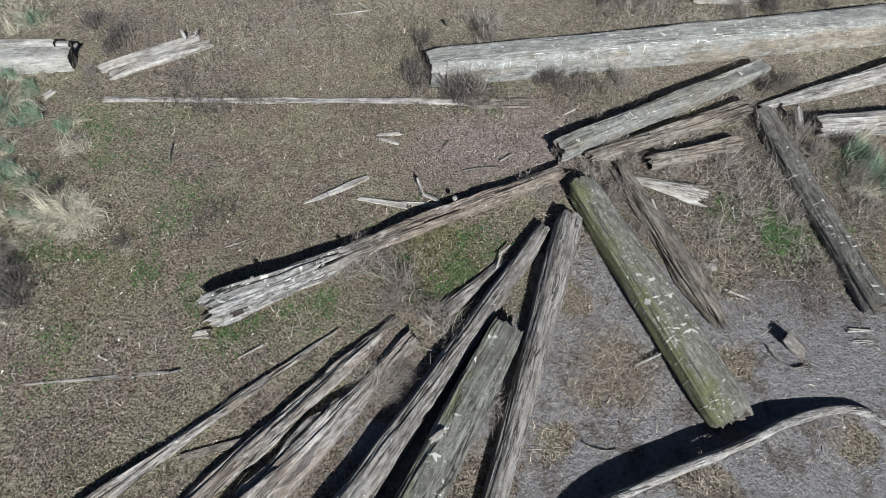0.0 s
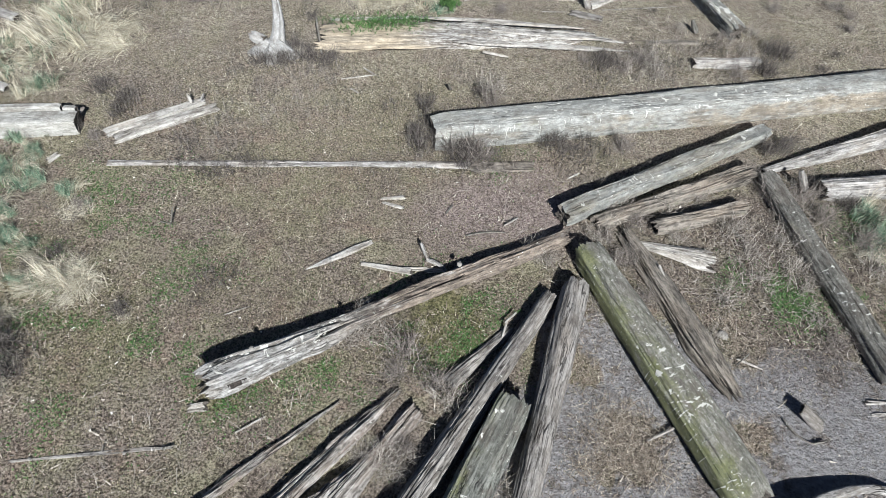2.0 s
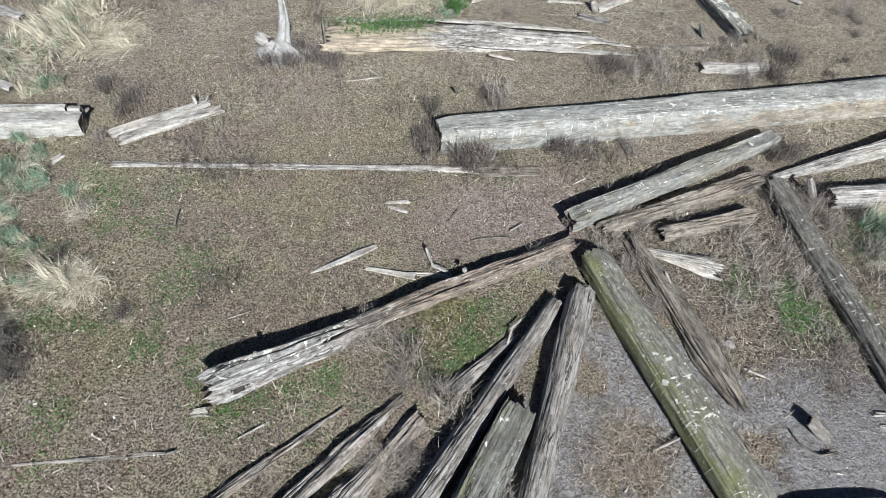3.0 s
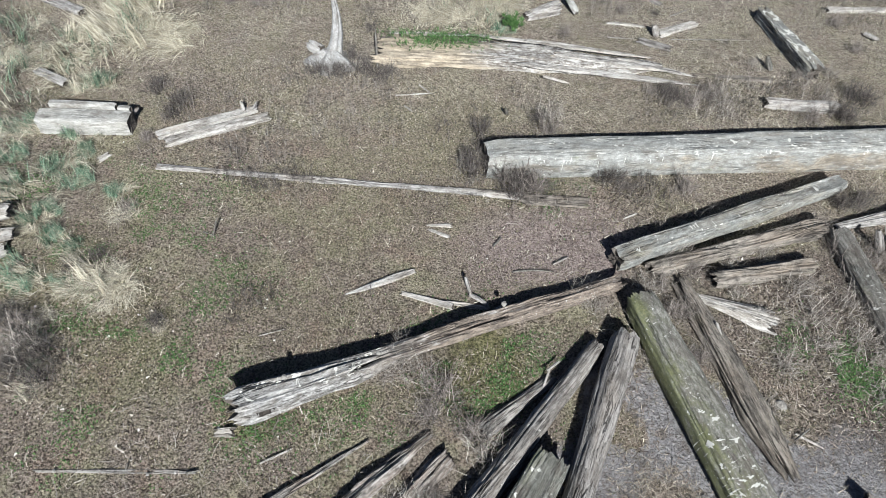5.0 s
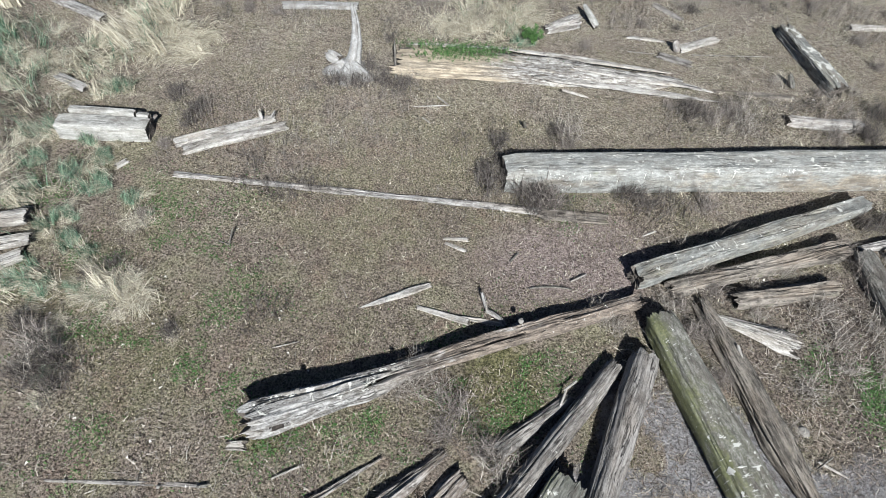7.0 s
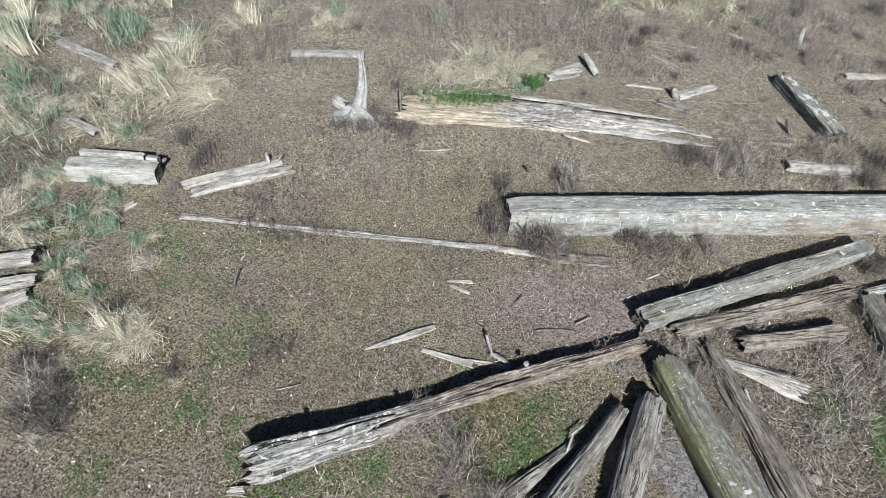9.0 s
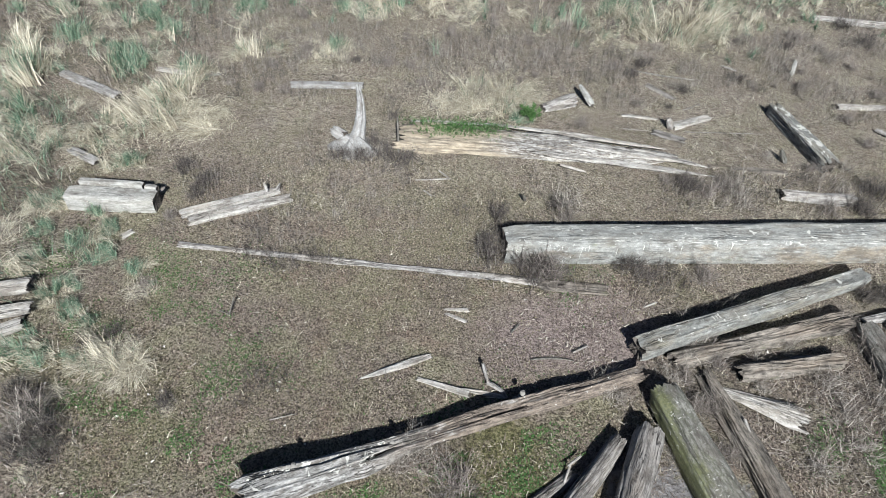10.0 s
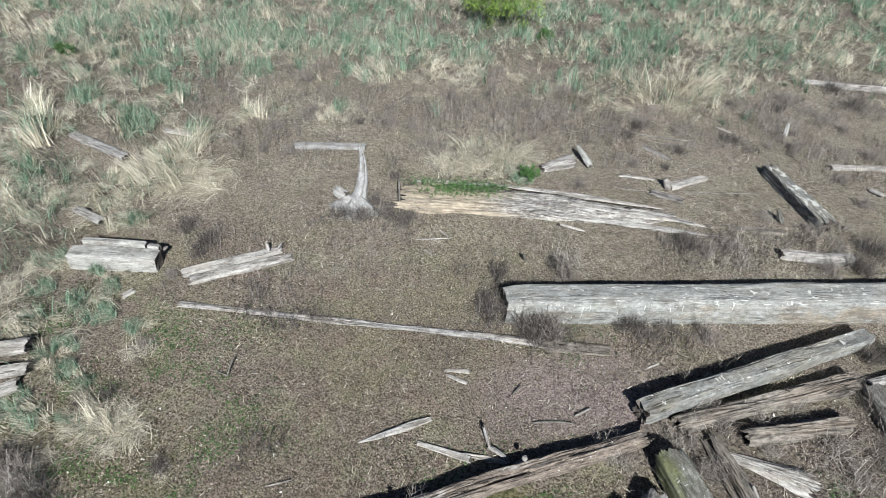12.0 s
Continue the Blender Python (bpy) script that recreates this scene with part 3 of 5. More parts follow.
log((5.051, 6.913, 0.099), 0.165, (6.071, 7.118, 0.113), 0.188, SILVER, "grey log with a broken dark end", groove=0.18, seed=20, reach=2.2, hollow=0.15, ragged=0.12)
log((2.211, 5.704, 0.043), 0.124, (3.207, 3.596, 0.070), 0.200, ROTTEN, "brown rotting log sunk into the soil", groove=0.25, rough=0.14, seed=21, ragged=0.2, taper=(0.9, 0.5))

# the fan of logs
BIG["fan"] = log((1.182, 4.574, 0.091), 0.114, (-0.564, 1.205, 0.132), 0.165, BROWN, "long weathered log with deep straight cracks", groove=0.2, seed=31, reach=1.5, rough=0.06)
log((1.506, 4.745, 0.145), 0.181, (0.781, 1.352, 0.103), 0.129, BROWN, "long grey-brown log leaning in a fan of logs", groove=0.14, seed=32, reach=1.6, rough=0.06)
BIG["squat"] = log((0.799, 3.107, 0.161), 0.202, (0.059, 1.254, 0.177), 0.222, GREENISH, "squat greenish log with a broken top", groove=0.16, seed=33, reach=1.6, square=0.3, ragged=0.08)
log((-0.467, 3.146, 0.027), 0.107, (-1.867, 1.293, 0.029), 0.116, RUINED, "flat grey rotting log half covered by soil", groove=0.6, seed=34, reach=1.4, rough=0.22, taper=(0.6, 1.0))
log((-0.243, 2.963, 0.033), 0.111, (-1.293, 1.354, 0.057), 0.189, RUINED, "bleached rotting log sunk in the soil", groove=0.7, seed=35, reach=1.4, rough=0.24, taper=(0.9, 1.0), flat=0.6)
log((-1.085, 2.947, 0.015), 0.044, (-2.694, 1.195, 0.032), 0.091, RUINED, "narrow splintered brown log", groove=0.6, seed=36, reach=1.4, rough=0.24, taper=(0.75, 1.0))
flatwood((-2.335, 1.379, 0.010), 0.034, (-1.758, 1.621, 0.009), 0.030, ROTTEN, "broken brown splinter beside a log", seed=37)
log((0.729, 4.084, -0.009), 0.088, (0.061, 3.286, -0.012), 0.121, BROWN, "short mossy rotten log under weeds", groove=0.25, seed=38, rough=0.15)

# further back
log((-5.068, 6.045, 0.008), 0.042, (0.061, 6.775, 0.006), 0.062, SILVER, "thin grey log almost buried in the soil", groove=0.2, seed=41, rough=0.15, flat=0.6)
flatwood((0.025, 6.728, 0.014), 0.069, (0.946, 6.854, 0.015), 0.077, ROTTEN, "split tan board sunk in the soil", seed=42, flat=0.4)
log((-7.010, 6.387, 0.124), 0.146, (-5.738, 6.675, 0.122), 0.143, SAWN, "short squared pale timber", name="timber", square=0.8, groove=0.03, ragged=0.02, seed=43, rough=0.02)
flatwood((-6.948, 6.625, 0.165), 0.05, (-6.0, 6.8, 0.165), 0.05, SAWN, "grey-green plank on edge behind a squared timber", seed=44, flat=3.2, square=0.95, ragged=0.008, groove=0.03, rough=0.02)
flatwood((-5.975, 6.8, 0.155), 0.045, (-5.8, 6.825, 0.155), 0.045, SAWN, "short offcut of grey plank behind a squared timber", seed=45, flat=3.2, square=0.95, ragged=0.008, groove=0.03, rough=0.02)
flatwood((-5.332, 6.598, 0.044), 0.073, (-4.189, 7.536, 0.037), 0.062, PALE, "pale split plank with a cracked edge", seed=46, flat=0.5)
flatwood((-5.153, 6.509, 0.032), 0.072, (-3.963, 7.422, 0.030), 0.066, PALE, "pale weathered plank leaning on another", seed=47, flat=0.5)
BIG["half"] = log((-2.770, 9.471, 0.039), 0.322, (2.105, 10.225, 0.022), 0.182, HALF, "big pale splintered half log with grass on it", groove=0.2, seed=48, flat=0.42, rough=0.14, ragged=0.3, fray=0.3, square=0.2, bend=(0.06, 0), profile=((0.0, 1.0), (0.7, 1.0), (0.86, 0.8), (1.0, 0.3)))
flatwood((-5.299, 10.516, 0.030), 0.075, (-3.973, 10.911, 0.030), 0.076, BONE, "silver-grey weathered plank near a stump", seed=49, flat=0.5)
BIG["split_dark"] = log((3.825, 12.469, 0.104), 0.139, (4.556, 10.730, 0.118), 0.157, STREAKED, "grey split log with white flakes and a dark side", groove=0.3, seed=50, square=0.2, ragged=0.1)
log((3.662, 9.778, 0.048), 0.119, (4.794, 9.945, 0.046), 0.116, SILVER, "short grey log behind a bush of dead stems", groove=0.22, seed=51)
flatwood((0.987, 11.448, 0.018), 0.037, (1.687, 11.511, 0.018), 0.037, PALE, "bleached white stick among dead stems", seed=52, flat=0.6, taper=(.5, .5))
flatwood((1.443, 12.744, 0.025), 0.049, (1.997, 12.333, 0.024), 0.048, BROWN, "grey-brown piece of driftwood", seed=53, flat=0.6)
flatwood((1.917, 11.305, 0.038), 0.077, (2.627, 11.883, 0.033), 0.066, PALE, "pale split slab of driftwood", seed=54, flat=0.4)
flatwood((1.577, 11.050, 0.020), 0.067, (2.142, 10.929, 0.020), 0.066, BROWN, "thin brown slab lying flat", seed=55, flat=0.3)
flatwood((5.176, 13.085, 0.031), 0.061, (6.238, 13.380, 0.028), 0.056, PALE, "pale plank with dark cracks", seed=56, flat=0.5, reach=1.3)
log((5.450, 17.352, 0.051), 0.084, (7.312, 17.468, 0.062), 0.104, SILVER, "light grey log in front of tall grass", seed=57, reach=1.5, groove=0.2)
log((-0.485, 11.176, 0.038), 0.096, (0.062, 11.625, 0.061), 0.152, SILVER, "round grey log end beside dry grass", seed=58, groove=0.25)
flatwood((2.519, 10.288, 0.008), 0.040, (3.857, 10.465, 0.012), 0.059, ROTTEN, "crumbling line of rotten wood", seed=59, flat=0.4, rough=0.25)
flatwood((-9.376, 9.400, 0.152), 0.076, (-7.946, 9.015, 0.153), 0.077, SILVER, "grey plank among tussocks", seed=60, flat=0.4)
flatwood((-7.898, 10.143, 0.108), 0.054, (-7.281, 10.166, 0.107), 0.054, PALE, "pale plank behind a tussock", seed=61, flat=0.4)
flatwood((-7.052, 10.384, 0.020), 0.033, (-6.724, 10.453, 0.023), 0.038, PALE, "small pale plank behind a tussock", seed=62, flat=0.4)
flatwood((-7.740, 7.407, 0.130), 0.065, (-7.148, 7.246, 0.127), 0.064, SILVER, "grey plank lying in grass", seed=63, flat=0.4)
flatwood((-5.893, 5.957, 0.018), 0.035, (-5.812, 6.103, 0.018), 0.036, PALE, "pale weathered chip of wood on the soil", seed=64, flat=0.4)
flatwood((-6.911, 4.406, 0.212), 0.085, (-6.272, 4.693, 0.239), 0.096, PALE, "white-grey board at the edge of the grass", seed=65, flat=0.35)
flatwood((-6.663, 4.108, 0.153), 0.077, (-6.099, 4.448, 0.148), 0.074, PALE, "white-grey board with a ragged end", seed=66, flat=0.35)
flatwood((-6.465, 3.845, 0.081), 0.067, (-6.086, 4.243, 0.089), 0.074, PALE, "white-grey board lying lowest", seed=67, flat=0.35)
flatwood((-11.446, 9.657, 0.053), 0.089, (-11.135, 9.813, 0.054), 0.089, BROWN, "grey block of wood in the grass", seed=68, flat=0.7)
flatwood((-4.208, 1.918, 0.0), 0.02, (-2.66, 2.262, 0.002), 0.018, BROWN, "thin grey stick almost buried", seed=69, flat=0.5, rough=0.2)
flatwood((-1.859, 4.626, 0.012), 0.024, (-1.124, 5.158, 0.021), 0.042, PALE, "pale pointed split board", seed=70, flat=0.25, taper=(0.2, 0.6), rough=0.15)
flatwood((-1.210, 4.798, 0.015), 0.025, (-0.546, 4.748, 0.024), 0.039, PALE, "narrow pale board with a dark gap", seed=71, flat=0.5)
flatwood((-0.656, 4.809, 0.009), 0.018, (-0.138, 4.826, 0.014), 0.028, SILVER, "narrow grey board beside a log", seed=72, flat=0.5, taper=(0.4, 1))
flatwood((-1.146, 5.936, 0.007), 0.015, (-0.819, 6.003, 0.015), 0.029, PALE, "thin pale splinter on the soil", seed=73, flat=0.4)
flatwood((-1.107, 5.867, 0.009), 0.019, (-0.807, 5.806, 0.013), 0.025, PALE, "thin pale splinter on the soil", seed=74, flat=0.4)
flatwood((-2.649, 2.673, 0.018), 0.036, (-2.471, 2.718, 0.024), 0.048, PALE, "small pale block of wood", seed=75, flat=0.5)

# the bank's edge
def bank_root():
    """A long pale root that lies along the bank's edge and bends down at its end."""
    rows, around, verts, faces = 90, 16, [], []
    xs = np.linspace(1.2, 5.3, rows + 1)
    ys = np.interp(xs, BANK_X, BANK_Y)
    ys = np.convolve(np.pad(ys, 5, mode="edge"), np.ones(11) / 11, mode="valid") - 0.05
    zs = height(xs, ys - 0.06)
    zs = np.convolve(np.pad(zs, 5, mode="edge"), np.ones(11) / 11, mode="valid") + 0.035
    for i in range(rows + 1):
        way = Vector((xs[min(rows, i + 1)] - xs[max(0, i - 1)], ys[min(rows, i + 1)] - ys[max(0, i - 1)], 0)).normalized()
        side = Vector((-way.y, way.x, 0))
        r = 0.047 * (1 + 0.25 * noise.noise(Vector((i * 0.13, 3, 0)))) * min(1.0, 0.35 + i / 14, 0.3 + (rows - i) / 22)
        for j in range(around):
            a = 2 * math.pi * j / around
            k = 1 + 0.3 * noise.noise(Vector((i * 0.12, math.cos(a) * 2.2, math.sin(a) * 2.2)))
            p = Vector((xs[i], ys[i], zs[i])) + side * (math.cos(a) * r * k) + Vector((0, 0, math.sin(a) * r * k * 0.8))
            verts.append(p)
    for i in range(rows):
        for j in range(around):
            a, b = i * around + j, i * around + (j + 1) % around
            faces.append((a, b, b + around, a + around))
    faces += [tuple(range(around))[::-1], tuple(range(rows * around, (rows + 1) * around))]
    m, _ = frame_between((1.2, 1.2, 0.2), (4.6, 2.6, 0.2))
    me = bpy.data.meshes.new("curved_root")
    back = m.inverted()
    me.from_pydata([back @ v for v in verts], [], faces)
    me.polygons.foreach_set("use_smooth", [True] * len(faces))
    me.materials.append(SILVER)
    ob = new("curved_root", me)
    ob.matrix_world = m
    return tagged(ob, "long curved pale root along the edge of a mud bank", "root", "roots")


bank_root()


def under(child, thing):
    """Makes a finished piece a part of a thing, where it is."""
    bpy.context.view_layer.update()
    child.parent = thing
    child.matrix_parent_inverse = thing.matrix_world.inverted()


# an old stump with one tall spike
stump = log((-3.48, 9.1, 0.05), 0.115, (-3.581, 9.592, 0.850), 0.05, BONE, "bleached stump with one tall curved spike", name="driftwood_stump", groove=0.06, seed=91, rough=0.12, ragged=0.06, category="stump", group="stumps", taper=(1.25, 0.8), bend=(-0.08, 0.06))


def root_mass(cx, cy, wide, tall, lobes, seed):
    """The low spreading foot of a stump: rounded roots that run out from it, with hollows between."""
    bm = bmesh.new()
    rings, around = 14, 72
    loops = []
    for i in range(rings + 1):
        t = i / rings
        ring = []
        for j in range(around):
            a = 2 * math.pi * j / around
            lobe = sum(h * math.exp(-((((a - b + math.pi) % (2 * math.pi)) - math.pi) / w) ** 2) for b, w, h in lobes)
            r = wide * (0.16 + t * (0.3 + 0.75 * lobe))
            z = tall * (1 - t) ** 1.3 * (0.75 + 0.5 * lobe) + 0.07 * lobe * math.sin(math.pi * t)
            grain = noise.noise(Vector((math.cos(a) * 9, math.sin(a) * 9, t * 1.5 + seed)))
            z += 0.028 * grain + 0.02 * noise.noise(Vector((math.cos(a) * 3, math.sin(a) * 3, t * 4 + seed)))
            ring.append(bm.verts.new((cx + r * math.cos(a), cy + r * math.sin(a), z - 0.05 * t)))
        loops.append(ring)
    for a, b in zip(loops, loops[1:]):
        for j in range(around):
            bm.faces.new((a[j], b[j], b[(j + 1) % around], a[(j + 1) % around])).smooth = True
    bm.faces.new(loops[0])
    return bm


foot = part("root", root_mass(-3.5, 9.05, 0.6, 0.2, ((-1.5, 0.55, 0.6), (-2.7, 0.45, 0.65), (-0.35, 0.5, 0.75), (2.2, 0.6, 0.3), (0.9, 0.5, 0.25)), 4), BONE, None)
under(foot, stump)
knob = log((-3.9, 9.13, 0.2), 0.09, (-3.68, 9.08, 0.14), 0.1, BONE, "", name="root", groove=0.03, seed=99, rough=0.22, category="", group="", taper=(0.7, 1))
under(knob, stump)

# long splinters along the broken half of the half log
for k, (a, b, r) in enumerate((((-0.387, 10.300, 0.150), (1.758, 10.409, 0.120), 0.05), ((0.142, 10.003, 0.170), (2.270, 10.180, 0.080), 0.06), ((0.465, 9.668, 0.140), (2.341, 9.946, 0.050), 0.055),
                               ((-0.496, 9.574, 0.160), (1.324, 9.779, 0.110), 0.05), ((1.219, 10.225, 0.130), (2.493, 10.203, 0.040), 0.04), ((-1.195, 10.207, 0.140), (0.622, 10.408, 0.120), 0.04),
                               ((0.944, 9.712, 0.120), (2.593, 9.986, 0.030), 0.035), ((-2.361, 9.070, 0.150), (-0.572, 9.444, 0.140), 0.05), ((-2.694, 9.894, 0.130), (-1.000, 10.286, 0.130), 0.035))):
    under(flatwood(a, r, b, r * 0.8, HALF if k in (7,) else PALE, "", name="splinter", flat=0.35, seed=160 + k, category="", group="", taper=(0.5, 0.35), rough=0.15, groove=0.2, ragged=0.08), BIG["half"])

# upright stubs and posts
stick((1.907, 11.302, 0.000), (1.808, 11.311, 0.200), 0.075, SILVER, "grey stub of wood standing upright", name="wood_stub", category="stub", group="wood stubs", seed=101)
stick((3.869, 10.803, 0.000), (3.744, 10.884, 0.200), 0.055, DARK, "dark grey post stub in the soil", name="wood_stub", category="stub", group="wood stubs", seed=102)
stick((4.495, 14.199, 0.000), (4.484, 14.317, 0.300), 0.06, SAWN, "pale split stub standing upright", name="wood_stub", category="stub", group="wood stubs", seed=103)
stick((0.425, 11.558, 0.050), (0.121, 11.953, 0.220), 0.07, SAWN, "pale leaning stub beside a log", name="wood_stub", category="stub", group="wood stubs", seed=104)
stick((4.891, 6.962, 0.000), (4.722, 7.077, 0.300), 0.06, BROWN, "grey stub between two logs", name="wood_stub", category="stub", group="wood stubs", seed=105)
stick((-2.698, 9.059, 0.000), (-2.858, 9.524, 0.400), 0.022, DARK, "dark thin post at a half log's end", name="wood_stub", category="stub", group="wood stubs", seed=106)
stick((-4.316, 7.383, 0.100), (-4.381, 7.452, 0.200), 0.03, SILVER, "broken knot standing on a plank", name="wood_stub", category="stub", group="wood stubs", seed=107)
stick((-4.200, 7.476, 0.100), (-4.164, 7.542, 0.170), 0.028, SILVER, "broken knot standing on a plank", name="wood_stub", category="stub", group="wood stubs", seed=108)
stick((-5.858, 6.846, 0.120), (-5.800, 6.980, 0.150), 0.035, BROWN, "rotten brown spur beside a timber", name="wood_stub", category="stub", group="wood stubs", seed=109)
flatwood((4.176, 3.338, -0.020), 0.07, (3.927, 3.450, 0.140), 0.06, BROWN, "grey-brown split board standing upright in the mud", name="wood_stub", category="stub", group="wood stubs", seed=110, flat=0.4)
stick((-0.432, 8.459, 0.000), (-0.462, 8.350, 0.200), 0.03, DARK, "small dark stub in the soil", name="wood_stub", category="stub", group="wood stubs", seed=111)

# loose sticks
stick((-0.474, 5.123, 0.160), (-0.347, 4.920, 0.050), 0.028, SILVER, "upper arm of a forked grey root", seed=121)
stick((-0.381, 4.946, 0.060), (-0.112, 4.823, 0.030), 0.034, SILVER, "curved grey root beside a log", seed=122, bend=(0.03, 0))
stick((-3.778, 5.098, 0.020), (-3.753, 5.238, 0.200), 0.014, DARK, "dark twig standing in the soil", seed=123)
stick((-3.927, 5.112, 0.020), (-3.755, 5.085, 0.020), 0.012, DARK, "dark twig lying on soil", seed=124)
stick((0.778, 4.283, 0.100), (0.649, 4.131, 0.100), 0.02, PALE, "pale forked stick on a mossy log", seed=125)
stick((0.681, 4.166, 0.100), (0.625, 3.888, 0.060), 0.018, PALE, "pale forked stick on a mossy log", seed=126)
stick((2.543, 5.162, 0.200), (2.666, 4.829, 0.100), 0.022, PALE, "pale peeled splinter on a rotten log", seed=127)
stick((2.235, 2.927, 0.020), (2.580, 3.123, 0.050), 0.02, BROWN, "broken stick lying on mud", seed=128)
stick((-2.078, 2.477, 0.020), (-1.824, 2.685, 0.020), 0.012, PALE, "thin pale stick on soil", seed=129)
stick((3.382, 4.044, 0.020), (3.658, 3.947, 0.020), 0.016, PALE, "pale stick on dark mud", seed=130)
stick((3.368, 3.968, 0.020), (3.540, 4.135, 0.030), 0.014, DARK, "dark twig on the mud", seed=131)
stick((4.768, 3.699, 0.020), (5.069, 3.709, 0.020), 0.014, BROWN, "thin stick on the mud", seed=132)
flatwood((4.777, 3.536, 0.011), 0.022, (5.021, 3.562, 0.013), 0.026, PALE, "white chip of wood on the mud", seed=133, taper=(.6, .4))
stick((3.769, 3.359, 0.020), (4.061, 3.108, 0.020), 0.012, DARK, "bent dark twig on mud", seed=134, bend=(-0.06, 0))
stick((4.019, 3.117, 0.020), (4.166, 3.158, 0.030), 0.016, DARK, "short dark twig on mud", seed=135)
stick((1.641, 2.012, 0.020), (1.998, 1.980, 0.020), 0.01, DARK, "thin dark twig on mud", seed=136, bend=(-0.04, 0))
stick((-2.227, 8.420, 0.020), (-1.692, 8.602, 0.030), 0.016, PALE, "thin pale stick on soil", seed=137)
stick((-1.918, 8.741, 0.050), (-1.671, 8.594, 0.030), 0.014, PALE, "thin pale stick on soil", seed=138)
stick((-2.027, 8.211, 0.020), (-1.871, 8.113, 0.020), 0.016, PALE, "short pale stick on soil", seed=139)
stick((1.030, 13.301, 0.020), (2.542, 13.273, 0.040), 0.018, BROWN, "long thin branch among dead stems", seed=140, bend=(-0.06, 0))
stick((3.021, 14.129, 0.020), (3.332, 13.956, 0.030), 0.022, PALE, "pale stick among dead stems", seed=141)
stick((1.030, 10.991, 0.020), (1.495, 11.062, 0.020), 0.014, BROWN, "thin brown stick among stems", seed=142)
stick((2.167, 11.238, 0.020), (3.627, 11.626, 0.020), 0.012, BROWN, "thin brown stick among stems", seed=143)
stick((2.148, 11.999, 0.020), (2.485, 12.307, 0.030), 0.014, BROWN, "thin brown stick among stems", seed=144)
stick((5.741, 12.407, 0.040), (5.935, 12.193, 0.080), 0.05, PALE, "pale broken branch among stems", seed=145)
stick((0.013, 9.434, 0.100), (0.464, 9.457, 0.030), 0.03, PALE, "pale splinter leaning off a half log", seed=146)
stick((0.101, 10.040, 0.160), (0.439, 9.615, 0.100), 0.016, SILVER, "split strip lying across a half log", seed=147)
stick((0.080, 5.434, 0.020), (0.607, 5.557, 0.030), 0.014, DARK, "dark twig on bare soil", seed=148, bend=(0.03, 0))
stick((0.576, 5.692, 0.020), (0.754, 5.840, 0.030), 0.022, BROWN, "short stick on bare soil", seed=149)
stick((-0.221, 5.781, 0.020), (-0.139, 5.946, 0.040), 0.012, DARK, "short dark twig on soil", seed=150)
stick((2.214, 7.773, 0.020), (2.580, 7.975, 0.020), 0.02, PALE, "pale stick beside a log", seed=151)
stick((-0.761, 4.782, 0.030), (-0.357, 4.848, 0.020), 0.016, PALE, "thin pale stick on soil", seed=152)
stick((-2.748, 2.225, 0.020), (-2.661, 2.264, 0.030), 0.018, DARK, "dark end of a buried stick", seed=153)
stick((4.735, 3.660, 0.020), (5.021, 3.709, 0.020), 0.014, PALE, "thin pale stick on mud", seed=154)
stick((-2.651, 3.843, 0.020), (-2.390, 3.999, 0.020), 0.008, PALE, "thin straw stick on soil", seed=155)
stick((-3.342, 2.126, 0.020), (-3.327, 2.174, 0.08), 0.012, DARK, "dark twig standing in the soil", seed=156)
stick((1.440, 6.683, 0.020), (1.628, 6.838, 0.020), 0.018, PALE, "pale chip on bare soil", seed=157)


def stone(x, y, z, size, material, label, seed, name="stone"):
    bm = bmesh.new()
    bmesh.ops.create_icosphere(bm, subdivisions=3, radius=size)
    for v in bm.verts:
        k = 1 + 0.3 * noise.noise(v.co * (1.6 / size) + Vector((seed, 0, 0)))
        v.co = Vector((v.co.x * 1.2, v.co.y, v.co.z * 0.7)) * k
    for f in bm.faces:
        f.smooth = True
    me = bpy.data.meshes.new(name)
    bm.to_mesh(me)
    bm.free()
    me.materials.append(material)
    ob = new(name, me)
    ob.location, ob.rotation_euler = (x, y, z), (0, 0, seed * 1.7)
    return tagged(ob, label, name.split("_")[-1], name + "s")


stone(*(-2.071, 3.279, 0.370), 0.026, STONE, "pale stone lying on a split log", 1)
stone(*(-1.191, 3.785, 0.350), 0.024, STONE, "pale stone lying on a split log", 2)
stone(*(0.043, 4.789, 0.260), 0.032, STONE, "dark-stained stone on a log", 3)
flatwood((0.112, 1.738, 0.370), 0.035, (0.209, 1.848, 0.370), 0.03, SILVER, "pale block of wood lying on a greenish log", seed=112, flat=0.8)
stone(*(-4.007, 1.959, 0.030), 0.017, STONE, "white stone on a buried stick", 7)
stone(*(-3.107, 2.128, 0.030), 0.016, STONE, "white stone on a buried stick", 8)
stone(*(3.278, 4.365, 0.000), 0.06, STONE, "pale grey lump of dried mud", 9)


